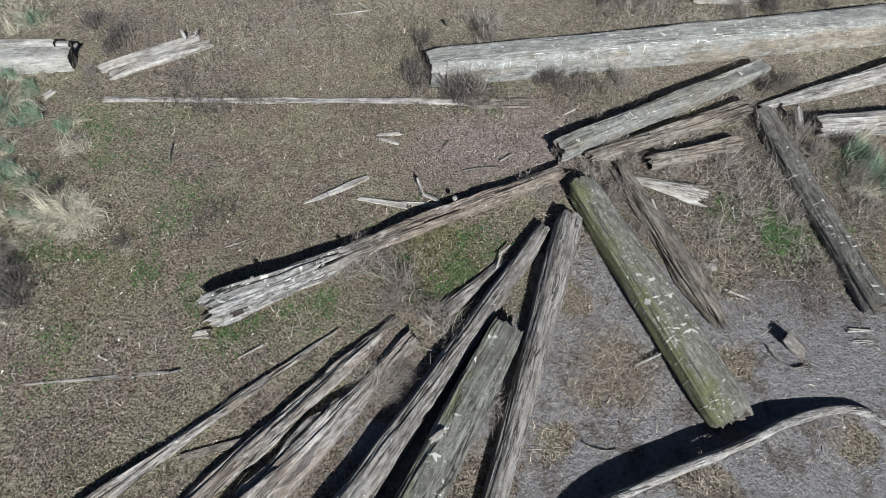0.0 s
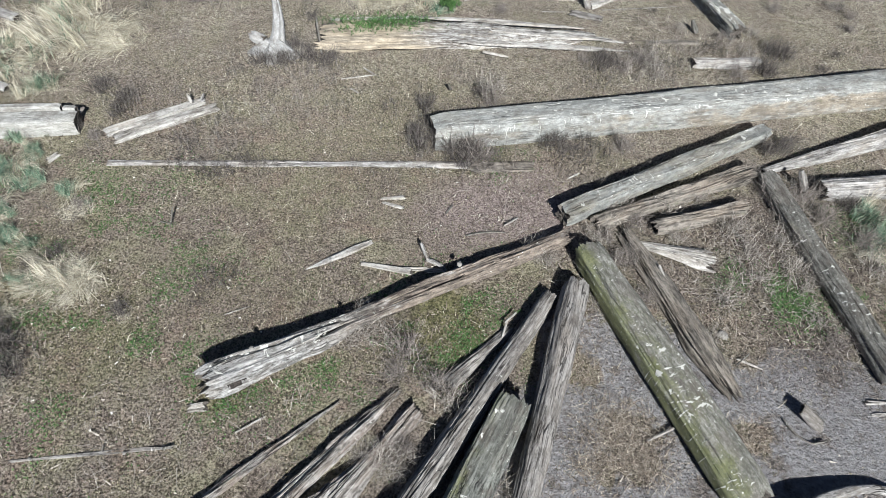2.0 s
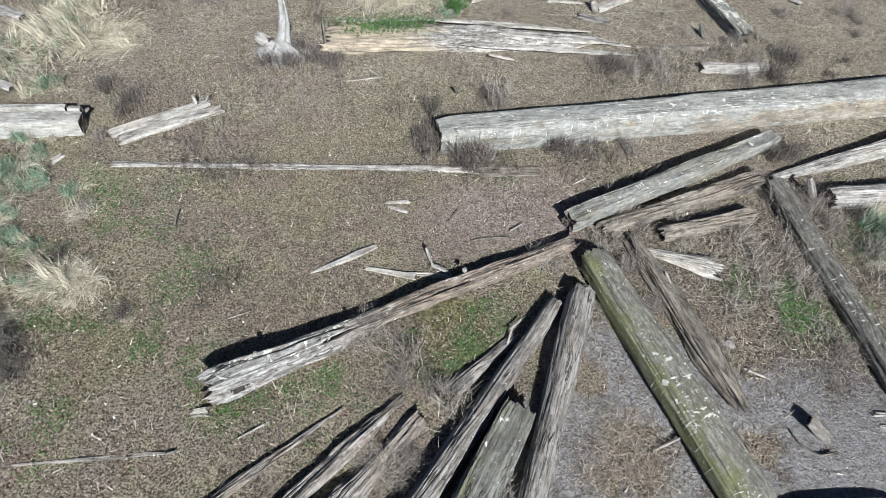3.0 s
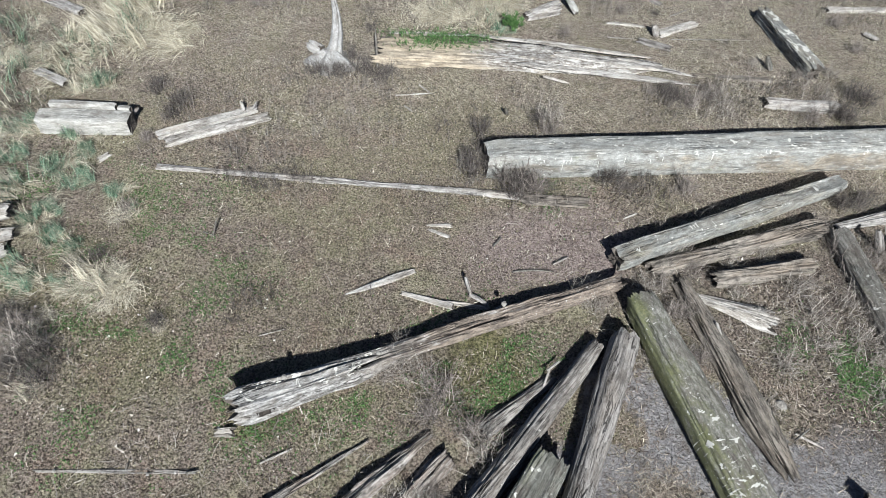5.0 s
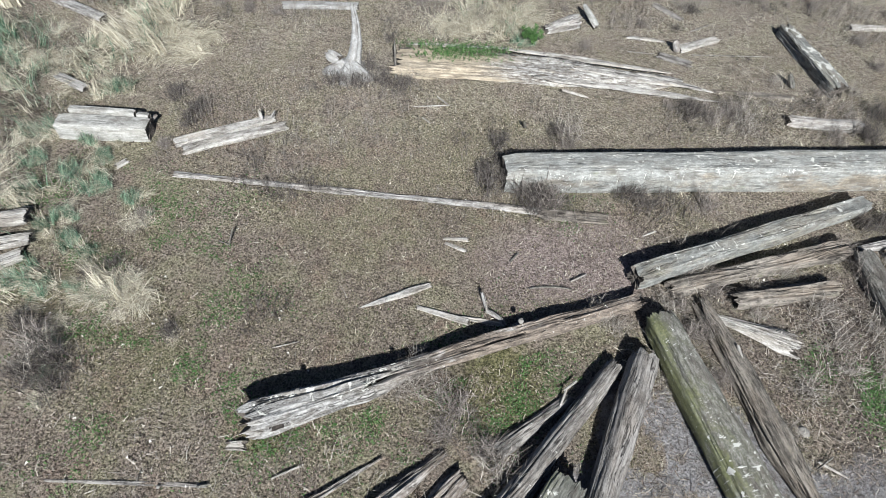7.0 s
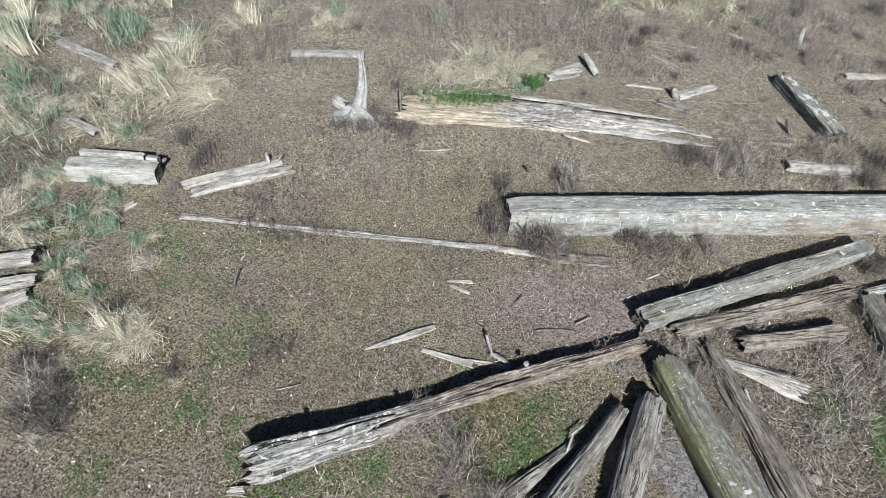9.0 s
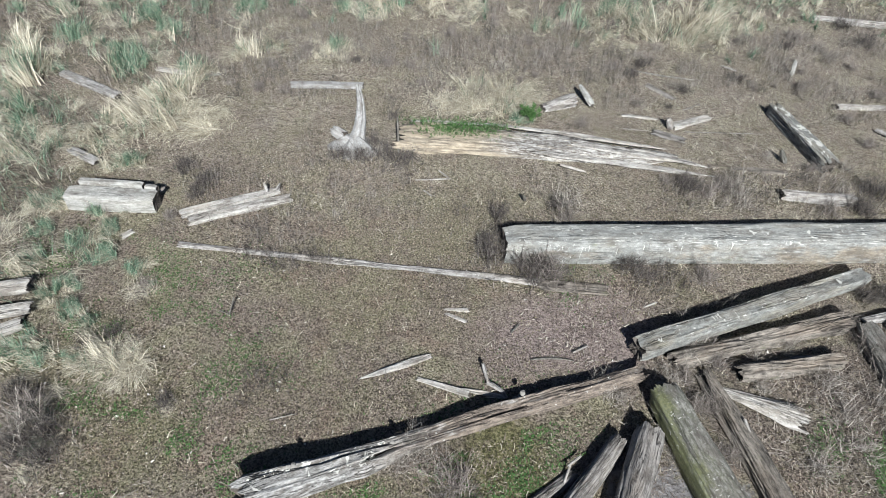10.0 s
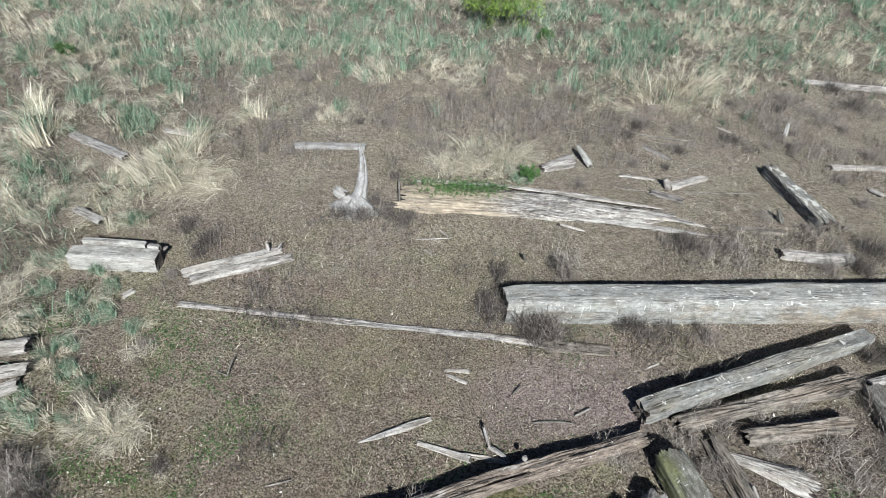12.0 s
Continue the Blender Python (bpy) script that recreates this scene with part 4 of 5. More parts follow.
def droppings(ob, count, span, arc, size, seed, run=1.0, along=1.0):
    """White splashes that follow a log's surface. span: along it, 0 to 1; arc: degrees round it, 90 is its top; size: of the largest;
    run and along: how far they are drawn out down the side and along the grain."""
    me, rnd = ob.data, random.Random(seed)
    co = np.empty(len(me.vertices) * 3)
    me.vertices.foreach_get("co", co)
    around = ob["around"]
    grid = co.reshape(-1, around, 3)
    rows = len(grid)
    row_gap = (grid[-1, :, 0].mean() - grid[0, :, 0].mean()) / (rows - 1)
    arc_gap = 2 * math.pi * np.hypot(grid[rows // 2, :, 1], grid[rows // 2, :, 2]).mean() / around

    def surface(u, v):
        u = min(rows - 2.01, max(1.0, u))
        i, j = int(u), math.floor(v)
        f, g = u - i, v - j
        a, b = grid[i, j % around] * (1 - g) + grid[i, (j + 1) % around] * g, grid[i + 1, j % around] * (1 - g) + grid[i + 1, (j + 1) % around] * g
        p = Vector(a * (1 - f) + b * f)
        return p + Vector((0, p.y, p.z)).normalized() * 0.003

    for _ in range(count):
        u, v = rows * rnd.uniform(*span), around * rnd.uniform(*arc) / 360
        reach = size * rnd.uniform(0.18, 1.0) ** 2.2 + 0.006
        long_x, long_v = along * rnd.uniform(0.6, 1.5), run * rnd.uniform(0.6, 1.5)
        bm = bmesh.new()
        centre, rings, points = bm.verts.new(surface(u, v)), [], 13
        edge = [rnd.choice((0.25, 0.4, 0.6, 0.8, 1.0, 1.6)) * rnd.uniform(0.8, 1.2) for _ in range(points)]
        for k in (0.5, 1.0):
            ring = []
            for q in range(points):
                a = 2 * math.pi * q / points
                d = reach * 0.5 * (0.6 * edge[q] if k < 1 else edge[q])
                ring.append(bm.verts.new(surface(u + d * math.cos(a) * long_x / row_gap, v + d * math.sin(a) * long_v / arc_gap)))
            rings.append(ring)
        for q in range(points):
            p = (q + 1) % points
            bm.faces.new((centre, rings[0][q], rings[0][p]))
            bm.faces.new((rings[0][q], rings[1][q], rings[1][p], rings[0][p]))
        part("dropping", bm, DROPPING, ob, "white bird dropping")


droppings(BIG["mossy"], 60, (0.3, 0.98), (40, 130), 0.035, 1)
droppings(BIG["mossy"], 22, (0.55, 0.72), (60, 150), 0.07, 2, run=1.8)
droppings(BIG["mossy"], 18, (0.5, 0.95), (130, 190), 0.05, 21, run=4.0, along=0.3)
droppings(BIG["straight"], 130, (0.08, 0.72), (50, 125), 0.04, 3, along=2.4, run=0.7)
droppings(BIG["straight"], 60, (0.3, 0.72), (95, 140), 0.05, 31, along=2.6, run=0.6)
droppings(BIG["straight"], 24, (0.06, 0.5), (125, 170), 0.06, 4, run=3.0, along=0.5)
droppings(BIG["split"], 50, (0.02, 0.42), (40, 120), 0.055, 5, along=1.6)
droppings(BIG["dark"], 26, (0.2, 0.98), (60, 130), 0.05, 6, run=1.8)
droppings(BIG["squat"], 34, (0.05, 0.7), (50, 140), 0.05, 7)
droppings(BIG["beam"], 50, (0.05, 0.9), (40, 130), 0.035, 8, along=2.0)
droppings(BIG["fan"], 20, (0.1, 0.7), (40, 140), 0.035, 9)
droppings(BIG["split_dark"], 70, (0.05, 0.95), (30, 140), 0.1, 10, along=1.8)


# ---------------------------------------------------------------- plants


def ribbons(base, turn, lean, curl, length, width, steps, face=None, swing=0.0):
    """Many tapered blades as one pair of arrays. lean and curl: radians from upright at the foot, and more of it towards the tip."""
    count = len(base)
    face = turn + math.pi / 2 if face is None else face
    across = np.stack([np.cos(face), np.sin(face), np.zeros(count)], -1)
    points, here = [base], base
    for k in range(steps):
        a = lean + curl * (k + 0.5) / steps
        head = turn + swing * (k / steps)
        way = np.stack([np.sin(a) * np.cos(head), np.sin(a) * np.sin(head), np.cos(a)], -1)
        here = here + way * (length / steps)[:, None]
        points.append(here)
    verts = np.empty((count, steps + 1, 2, 3))
    for k, p in enumerate(points):
        half = (width * (1 - 0.8 * k / steps) / 2)[:, None] * across
        verts[:, k, 0], verts[:, k, 1] = p - half, p + half
    first = (np.arange(count) * (steps + 1) * 2)[:, None] + np.arange(steps)[None, :] * 2
    first = first.ravel()
    return verts.reshape(-1, 3), np.stack([first, first + 1, first + 3, first + 2], -1)


def blades(name, material, *arrays, parent=None, **made):
    verts, faces = ribbons(*arrays, **made)
    me = sheet_mesh(name, verts, faces)
    me.materials.append(material)
    ob = new(name, me)
    ob.parent = parent
    return ob


RNG = np.random.default_rng(7)


def in_view(x, y):
    return (x > -5.2 - 0.74 * (y - 0.5)) & (x < 5.9 + 0.24 * (y - 1.5)) & (y > 0.6)


def off_logs(x, y, spare=0.0):
    keep = np.ones(len(x), bool)
    for x1, y1, x2, y2, r in SPANS:
        dx, dy = x2 - x1, y2 - y1
        s = np.clip(((x - x1) * dx + (y - y1) * dy) / (dx * dx + dy * dy), 0, 1)
        keep &= np.hypot(x - x1 - s * dx, y - y1 - s * dy) > r * 0.9 + spare
    return keep


def scatter(count, density, area=(-17.0, 10.5, 0.6, 24.0), spare=0.0, logs=True):
    """count tries over the area, each kept with the chance that density gives at its place."""
    x, y = RNG.uniform(area[0], area[1], count), RNG.uniform(area[2], area[3], count)
    keep = in_view(x, y) & (RNG.random(count) < density(x, y))
    x, y = x[keep], y[keep]
    if logs:
        keep = off_logs(x, y, spare)
        x, y = x[keep], y[keep]
    return np.stack([x, y, height(x, y)], -1)


def uni(a, b, n):
    return RNG.uniform(a, b, n)


def cover_density(x, y):
    d = 0.10 + 0.55 * np.minimum(1, moss_at(x, y)) + 0.75 * step(fbm(x, y, 1.0, 21, 4), 0.44, 0.62)
    d = d * (1 - 0.85 * tangle_at(x, y))
    return d * (1 - 0.93 * mud_at(x, y)) * (1 - 0.7 * np.minimum(1, bare_at(x, y))) * np.where(y > 11, 0.5, 1)


b = scatter(760000, cover_density, area=(-12, 8.5, 0.6, 15))
n = len(b)
b[:, 2] += uni(0.0, 0.025, n)
tagged(blades("ground_cover", COVER, b, uni(0, 6.283, n), uni(0.2, 1.5, n), uni(0, 0.4, n), uni(0.008, 0.026, n), uni(0.006, 0.015, n), 1),
       "low olive and brown ground cover of tiny leaves", "ground cover", kind="stuff")


def weed_density(x, y):
    d = 1.0 * bump_at(x, y, 0.0, 4.05, 0.55) + 1.3 * bump_at(x, y, 4.2, 4.95, 0.33) + 0.35 * bump_at(x, y, 3.5, 5.2, 0.3) + 0.5 * bump_at(x, y, 5.1, 4.9, 0.25) + 0.5 * bump_at(x, y, -2.35, 2.85, 0.28)
    d = d + 0.45 * step(fbm(x, y, 0.5, 31), 0.5, 0.7) * (bump_at(x, y, -4.0, 3.4, 1.3) + bump_at(x, y, -5.6, 4.6, 1.5))
    d = d + 0.5 * bump_at(x, y, 5.7, 6.5, 0.5) + 0.35 * bump_at(x, y, 0.5, 6.9, 0.35) + 0.2 * bump_at(x, y, -4.1, 5.75, 0.25) + 0.3 * bump_at(x, y, -1.0, 3.1, 0.5)
    for cx, cy in ((-2.0, 2.95), (-1.7, 3.1), (-1.35, 3.3), (-2.75, 3.05), (-2.9, 3.35)):
        d = d + 0.45 * bump_at(x, y, cx, cy, 0.11)
    return d * step(fbm(x, y, 0.35, 33), 0.3, 0.55)


b = scatter(600000, weed_density, area=(-8, 7, 0.8, 8))
n = len(b)
b[:, 2] += uni(0.0, 0.03, n)
tagged(blades("green_weeds", WEED, b, uni(0, 6.283, n), uni(0.6, 1.5, n), uni(0, 0.5, n), uni(0.012, 0.035, n), uni(0.01, 0.02, n), 1),
       "patches of low bright green weeds", "weeds", kind="stuff")


def litter_density(x, y):
    d = 0.25 + 0.55 * step(fbm(x, y, 0.9, 41), 0.42, 0.66) + 0.4 * step(y, 7, 11)
    d = d * (1 - 0.5 * tangle_at(x, y))
    clear = mud_at(x, y) * (1 - 0.5 * step(fbm(x, y, 0.6, 43), 0.58, 0.7))
    d = d * (1 - 0.95 * clear)
    for cx, cy, size in ((2.0, 3.1, 0.3), (1.9, 2.55, 0.3), (2.5, 2.75, 0.3), (1.6, 4.2, 0.25), (3.3, 4.6, 0.5), (4.2, 4.3, 0.4), (3.6, 2.2, 0.25)):
        d = d + 0.9 * bump_at(x, y, cx, cy, size)
    return d


b = scatter(300000, litter_density, area=(-15, 9.5, 0.6, 18))
n = len(b)
b[:, 2] += uni(0.006, 0.022, n)
tagged(blades("plant_litter", LITTER, b, uni(0, 6.283, n), uni(1.3, 1.57, n), uni(0.0, 0.15, n), 0.015 + 0.1 * RNG.random(n) ** 6, uni(0.005, 0.014, n), 1),
       "dry straw, twigs and stalks strewn over the soil", "litter", kind="stuff")


b = scatter(150000, lambda x, y: (0.12 + 0.6 * step(y, 6, 9)) * step(fbm(x, y, 0.9, 45), 0.35, 0.6) * (1 - mud_at(x, y)), area=(-14, 9.5, 3.0, 17))
n = len(b)
b[:, 2] += uni(0.01, 0.03, n)
tagged(blades("straw_litter", STRAW, b, uni(0, 6.283, n), uni(1.1, 1.6, n), uni(-0.1, 0.4, n), 0.02 + 0.12 * RNG.random(n) ** 3, uni(0.005, 0.011, n), 2, swing=RNG.normal(0, 1.0, n)),
       "short bleached straw strewn over the soil", "litter", kind="stuff")


def twig_density(x, y):
    d = 0.02 * (1 - mud_at(x, y))
    for cx, cy, size, amount in ((3.6, 5.6, 0.9, 0.9), (4.8, 6.2, 0.9, 0.9), (4.4, 4.6, 0.7, 0.8), (2.6, 6.0, 0.6, 0.8), (1.6, 5.1, 0.4, 0.6), (-0.4, 2.9, 0.5, 0.7), (0.1, 2.2, 0.4, 0.7),
                                 (-1.6, 2.7, 0.7, 0.6), (-2.9, 2.2, 0.9, 0.6), (2.0, 2.9, 0.4, 0.9), (3.0, 5.0, 0.5, 0.8), (0.9, 2.6, 0.3, 0.6), (-4.6, 2.8, 0.8, 0.3), (0.6, 5.9, 0.7, 0.25), (1.2, 7.0, 0.6, 0.3)):
        d = d + amount * bump_at(x, y, cx, cy, size)
    return np.minimum(1, d)


b = scatter(40000, twig_density, area=(-8, 7.5, 0.8, 9))
n = len(b)
b[:, 2] += uni(0.01, 0.05, n)
tagged(blades("dead_twigs", STRAW_STEM, b, uni(0, 6.283, n), uni(1.0, 1.57, n), uni(-0.1, 0.25, n), 0.05 + 0.24 * RNG.random(n) ** 2, uni(0.005, 0.011, n), 4, swing=RNG.normal(0, 0.6, n), face=uni(0, 6.283, n)),
       "tangled pale dead twigs and stalks on the soil", "twigs", kind="stuff")


for cx, cy, size, n in HEAPS:
    b = np.stack([RNG.normal(cx, size * 0.6, n), RNG.normal(cy, size * 0.55, n), np.zeros(n)], -1)
    b[:, 2] = height(b[:, 0], b[:, 1]) + uni(0.0, 0.05, n)
    heap = blades("straw_heap", HEAP_STRAW, b, uni(0, 6.283, n), uni(1.0, 1.6, n), uni(-0.2, 0.3, n), 0.025 + 0.13 * RNG.random(n) ** 2.5, uni(0.005, 0.011, n), 2, swing=RNG.normal(0, 0.6, n), face=uni(0, 6.283, n))
    tagged(heap, "matted heap of brown straw and twigs on dried mud", "straw", "straw heaps", kind="stuff")


def stem_density(x, y):
    d = 0.03 * step(fbm(x, y, 0.8, 51), 0.5, 0.65) * step(y, 4, 7)
    d = d + 0.26 * step(y - 0.25 * x, 10.4, 12.6) * (0.05 + 0.95 * step(fbm(x, y, 0.8, 52, 4), 0.44, 0.6))
    for cx, cy, size, amount in ((-3.8, 7.1, 0.6, 0.25), (2.2, 9.4, 0.7, 0.3), (4.3, 9.9, 0.8, 0.3), (-0.6, 7.0, 0.35, 0.3), (-2.7, 8.3, 0.7, 0.22), (-0.2, 8.8, 1.0, 0.05),
                                 (1.9, 6.9, 0.8, 0.1), (-5.2, 7.2, 0.6, 0.2), (5.0, 7.2, 0.7, 0.3)):
        d = d + amount * bump_at(x, y, cx, cy, size)
    return d * (1 - 0.97 * mud_at(x, y)) * (1 - 0.8 * tussocky(x, y)) + 0.12 * tussocky(x, y) * step(fbm(x, y, 0.7, 53), 0.48, 0.62)


def stems(tries, material, label, name, low, high, density, thick=(0.004, 0.008), area=(-14.0, 9.5, 0.6, 19.0)):
    """Plants of a few thin stems from one foot, each with a side twig."""
    b = scatter(tries, density, spare=0.02, area=area)
    k = 4
    foot = np.repeat(b, k, 0) + np.concatenate([RNG.normal(0, 0.025, (len(b) * k, 2)), np.zeros((len(b) * k, 1))], -1)
    n = len(foot)
    turn, lean, tall = uni(0, 6.283, n), uni(0.0, 0.55, n), uni(low, high, n)
    v1, f1 = ribbons(foot, turn, lean, uni(-0.2, 0.5, n), tall, uni(*thick, n), 2, face=uni(0, 6.283, n))
    way = np.stack([np.sin(lean) * np.cos(turn), np.sin(lean) * np.sin(turn), np.cos(lean)], -1)
    twig = foot + way * (tall * uni(0.3, 0.7, n))[:, None]
    v2, f2 = ribbons(twig, turn + uni(-2.5, 2.5, n), lean + uni(0.3, 0.9, n), uni(-0.3, 0.3, n), tall * uni(0.25, 0.5, n), uni(*thick, n) * 0.8, 1, face=uni(0, 6.283, n))
    me = sheet_mesh(name, np.concatenate([v1, v2]), np.concatenate([f1, f2 + len(v1)]))
    me.materials.append(material)
    tagged(new(name, me), label, "dead stems", kind="stuff")


stems(150000, STEM, "purple-brown dead weed stems standing in patches", "dead_stems", 0.06, 0.27, stem_density)
stems(110000, GREY_STEM, "pale grey dead stems among the weeds", "grey_stems", 0.1, 0.34, lambda x, y: 0.6 * stem_density(x, y))


def tussock(blade_count, size, green, seed, spread=0.16):
    """A clump of rank grass: dead straw combed over in locks below, green blades in leaning bunches above."""
    rng = np.random.default_rng(seed)
    root = new("grass_tussock")
    for name, material, amount in (("dead_grass", STRAW, 1 - green), ("green_grass", BLADE, green)):
        n = int(blade_count * (amount if name == "green_grass" else 0.35 + 0.65 * amount))
        if n < 4:
            continue
        dry = name == "dead_grass"
        locks = 12 if dry else 8
        hub = rng.normal(0, spread * (1.0 if dry else 0.8), (locks, 2))
        heads = rng.normal(-1.5, 0.8, locks) if dry else rng.uniform(0, 6.283, locks)
        slope, tall = (rng.uniform(0.25, 1.25, locks), rng.uniform(0.55, 1.1, locks)) if dry else (rng.uniform(0.05, 0.7, locks), rng.uniform(0.5, 1.0, locks))
        which = rng.integers(0, locks, n)
        base = np.concatenate([hub[which] + rng.normal(0, 0.045, (n, 2)), np.zeros((n, 1))], -1)
        out = heads[which] + rng.normal(0, 0.28 if dry else 0.5, n)
        lean = np.clip(slope[which] + rng.normal(0, 0.22, n), 0, 1.5)
        curl = rng.uniform(0.2, 1.6, n) if dry else rng.uniform(0.0, 0.8, n)
        blades(name, material, base, out, lean, curl, size * tall[which] * rng.uniform(0.35, 1.1, n) * (1.0 if dry else 0.8), rng.uniform(0.006, 0.015, n), 4, parent=root, swing=rng.normal(0, 0.45, n), face=out + rng.normal(1.57, 0.6, n))
    return root


def thatch(blade_count, size, seed):
    """Old matted straw, fallen over in locks that lie across one another, with a few thin stems."""
    rng = np.random.default_rng(seed)
    root = new("grass_tussock")
    for name, material, amount in (("dead_grass", STRAW, 0.8), ("dead_stalk", GREY_STEM, 0.2)):
        n = int(blade_count * amount)
        locks = 9
        which = rng.integers(0, locks, n)
        hub, head = rng.normal(0, 0.13, (locks, 2)), rng.uniform(0, 6.283, locks)
        base = np.concatenate([hub[which] + rng.normal(0, 0.05, (n, 2)), rng.uniform(0.0, 0.07, (n, 1))], -1)
        out = head[which] + rng.normal(0, 0.45, n)
        blades(name, material, base, out, rng.uniform(0.9, 1.45, n), rng.uniform(0.0, 0.5, n), size * rng.uniform(0.25, 1.0, n), rng.uniform(0.005, 0.011, n), 4, parent=root, swing=rng.normal(0, 0.9, n), face=rng.uniform(0, 6.283, n))
    return root


KINDS = [(tussock(540, 0.45 + 0.06 * (k % 3), g, 100 + k, 0.13 + 0.05 * (k % 2)), g) for k, g in enumerate((0.0, 0.1, 0.3, 0.5, 0.7, 0.85, 0.0, 0.06, 0.4))]
KINDS += [(thatch(240, 0.42 + 0.06 * k, 150 + k), -1.0) for k in range(3)]
for k, (ob, g) in enumerate(KINDS):
    tagged(ob, ("matted clump of fallen straw-coloured grass" if g < 0 else "tussock of bleached straw-coloured grass" if g < 0.2 else "tussock of dry grass with green blades" if g < 0.6 else "tussock of green beach grass"),
           "grass tussock", "grass tussocks")
USED = set()


def put_tussock(x, y, scale, kind):
    ob = KINDS[kind][0]
    m = pose(x, y, float(height(x, y)) - 0.01, 0, 0, random.gauss(0, 55 if kind < 9 else 150))
    if kind in USED:
        ob = copy_thing(ob, m)
    else:
        USED.add(kind)
        ob.matrix_basis = m
    ob.scale = (scale, scale, scale * (random.uniform(0.5, 0.75) if kind in (0, 6) else random.uniform(0.8, 1.1)))


TUSSOCKS = []
TUSSOCKS += [(-4.72, 4.12, .9, 9), (-4.64, 4.23, .3, 3), (-4.70, 4.28, .6, 10), (-5.03, 3.97, .45, 11), (-4.58, 3.75, .5, 11), (-4.76, 2.65, .5, 10), (-4.93, 2.86, .35, 4), (-4.84, 3.02, .35, 3), (-5.00, 5.14, .6, 11), (-4.98, 5.29, .25, 4), (-3.81, 3.66, .35, 11), (-6.57, 9.20, 1.4, 0), (-7.15, 9.21, 1.3, 1), (-6.10, 9.16, 1.1, 0), (-7.12, 9.74, 1.3, 2), (-7.33, 8.96, 1.2, 0), (-8.09, 7.96, 1.1, 0), (-8.42, 7.68, 1.1, 0), (-6.73, 7.55, .7, 4), (-6.94, 7.41, .7, 2)]
TUSSOCKS += [(-7.07, 6.49, .6, 3), (-7.40, 6.05, 1.0, 9), (-6.16, 6.49, .45, 4), (-5.08, 12.12, 1.1, 0), (-5.01, 12.28, .9, 4), (-5.32, 11.77, .8, 0), (-2.19, 10.94, 1.1, 10), (-1.65, 11.01, 1.1, 9), (-0.96, 11.56, 1.1, 0), (-2.49, 10.78, 1.0, 11), (-1.13, 11.18, .9, 10), (-1.43, 11.63, .9, 9), (-2.08, 11.41, .9, 11), (1.97, 15.28, 1.8, 1), (2.48, 15.16, 1.9, 0), (1.45, 15.41, 1.6, 2), (1.07, 14.38, .9, 0), (-0.74, 10.79, .7, 5), (-6.36, 11.81, .9, 1), (-6.69, 11.43, .9, 1)]
TUSSOCKS += [(-6.08, 4.96, .5, 5), (-5.20, 3.98, .4, 5), (-7.00, 5.80, .6, 5), (-6.17, 6.16, .5, 4), (-6.56, 6.36, .6, 4), (-5.11, 3.52, .6, 9), (-7.28, 6.21, .7, 3), (-5.75, 4.65, .5, 5), (-6.13, 6.07, .45, 5), (-6.67, 5.10, .8, 2), (-6.14, 4.73, .6, 4), (-5.94, 3.87, .7, 3), (-5.12, 5.12, .5, 11), (-5.15, 3.05, .4, 10), (-4.89, 2.97, .4, 4), (5.68, 6.37, .8, 5), (5.56, 6.62, .7, 4), (5.76, 6.13, .7, 5), (5.53, 5.99, .6, 3), (-6.66, 8.79, 1.5, 0)]
TUSSOCKS += [(-6.11, 8.78, 1.3, 6), (-7.11, 8.45, 1.2, 7), (-9.15, 8.17, 1.3, 3), (-8.82, 7.39, 1.3, 2), (-8.56, 10.29, 1.3, 5), (-10.23, 9.49, 1.3, 4), (-10.35, 10.97, 1.3, 4), (-7.31, 10.48, 1.3, 4), (0.42, 14.74, 1.1, 1), (3.05, 15.97, 1.3, 1), (2.00, 16.25, 1.4, 6), (-2.31, 10.96, .8, 6), (-1.91, 11.18, .8, 0), (-1.47, 11.24, .85, 6), (-1.13, 11.57, .9, 1), (-0.89, 11.81, .8, 0), (-1.81, 11.50, .8, 7), (-5.56, 12.36, .7, 9), (-4.72, 11.85, .5, 10)]


TUSSOCKS += [(-2.25, 10.72, 1.0, 0), (-1.75, 10.9, 1.2, 6), (-1.2, 11.1, 1.1, 1), (-1.9, 11.35, 1.1, 7), (-1.4, 11.5, 1.1, 0), (-0.95, 11.3, 0.9, 6), (2.3, 15.5, 1.8, 6), (2.8, 15.6, 1.7, 1), (1.1, 15.6, 1.5, 7), (-4.72, 4.2, 0.95, 0), (-4.5, 4.1, 0.8, 6), (-4.9, 4.05, 0.7, 7), (-5.35, 4.5, 0.6, 4), (-5.6, 3.9, 0.7, 5), (-5.4, 5.5, 0.6, 4), (-5.9, 5.6, 0.7, 5), (-6.4, 5.7, 0.8, 4), (-5.1, 3.3, 0.6, 3)]


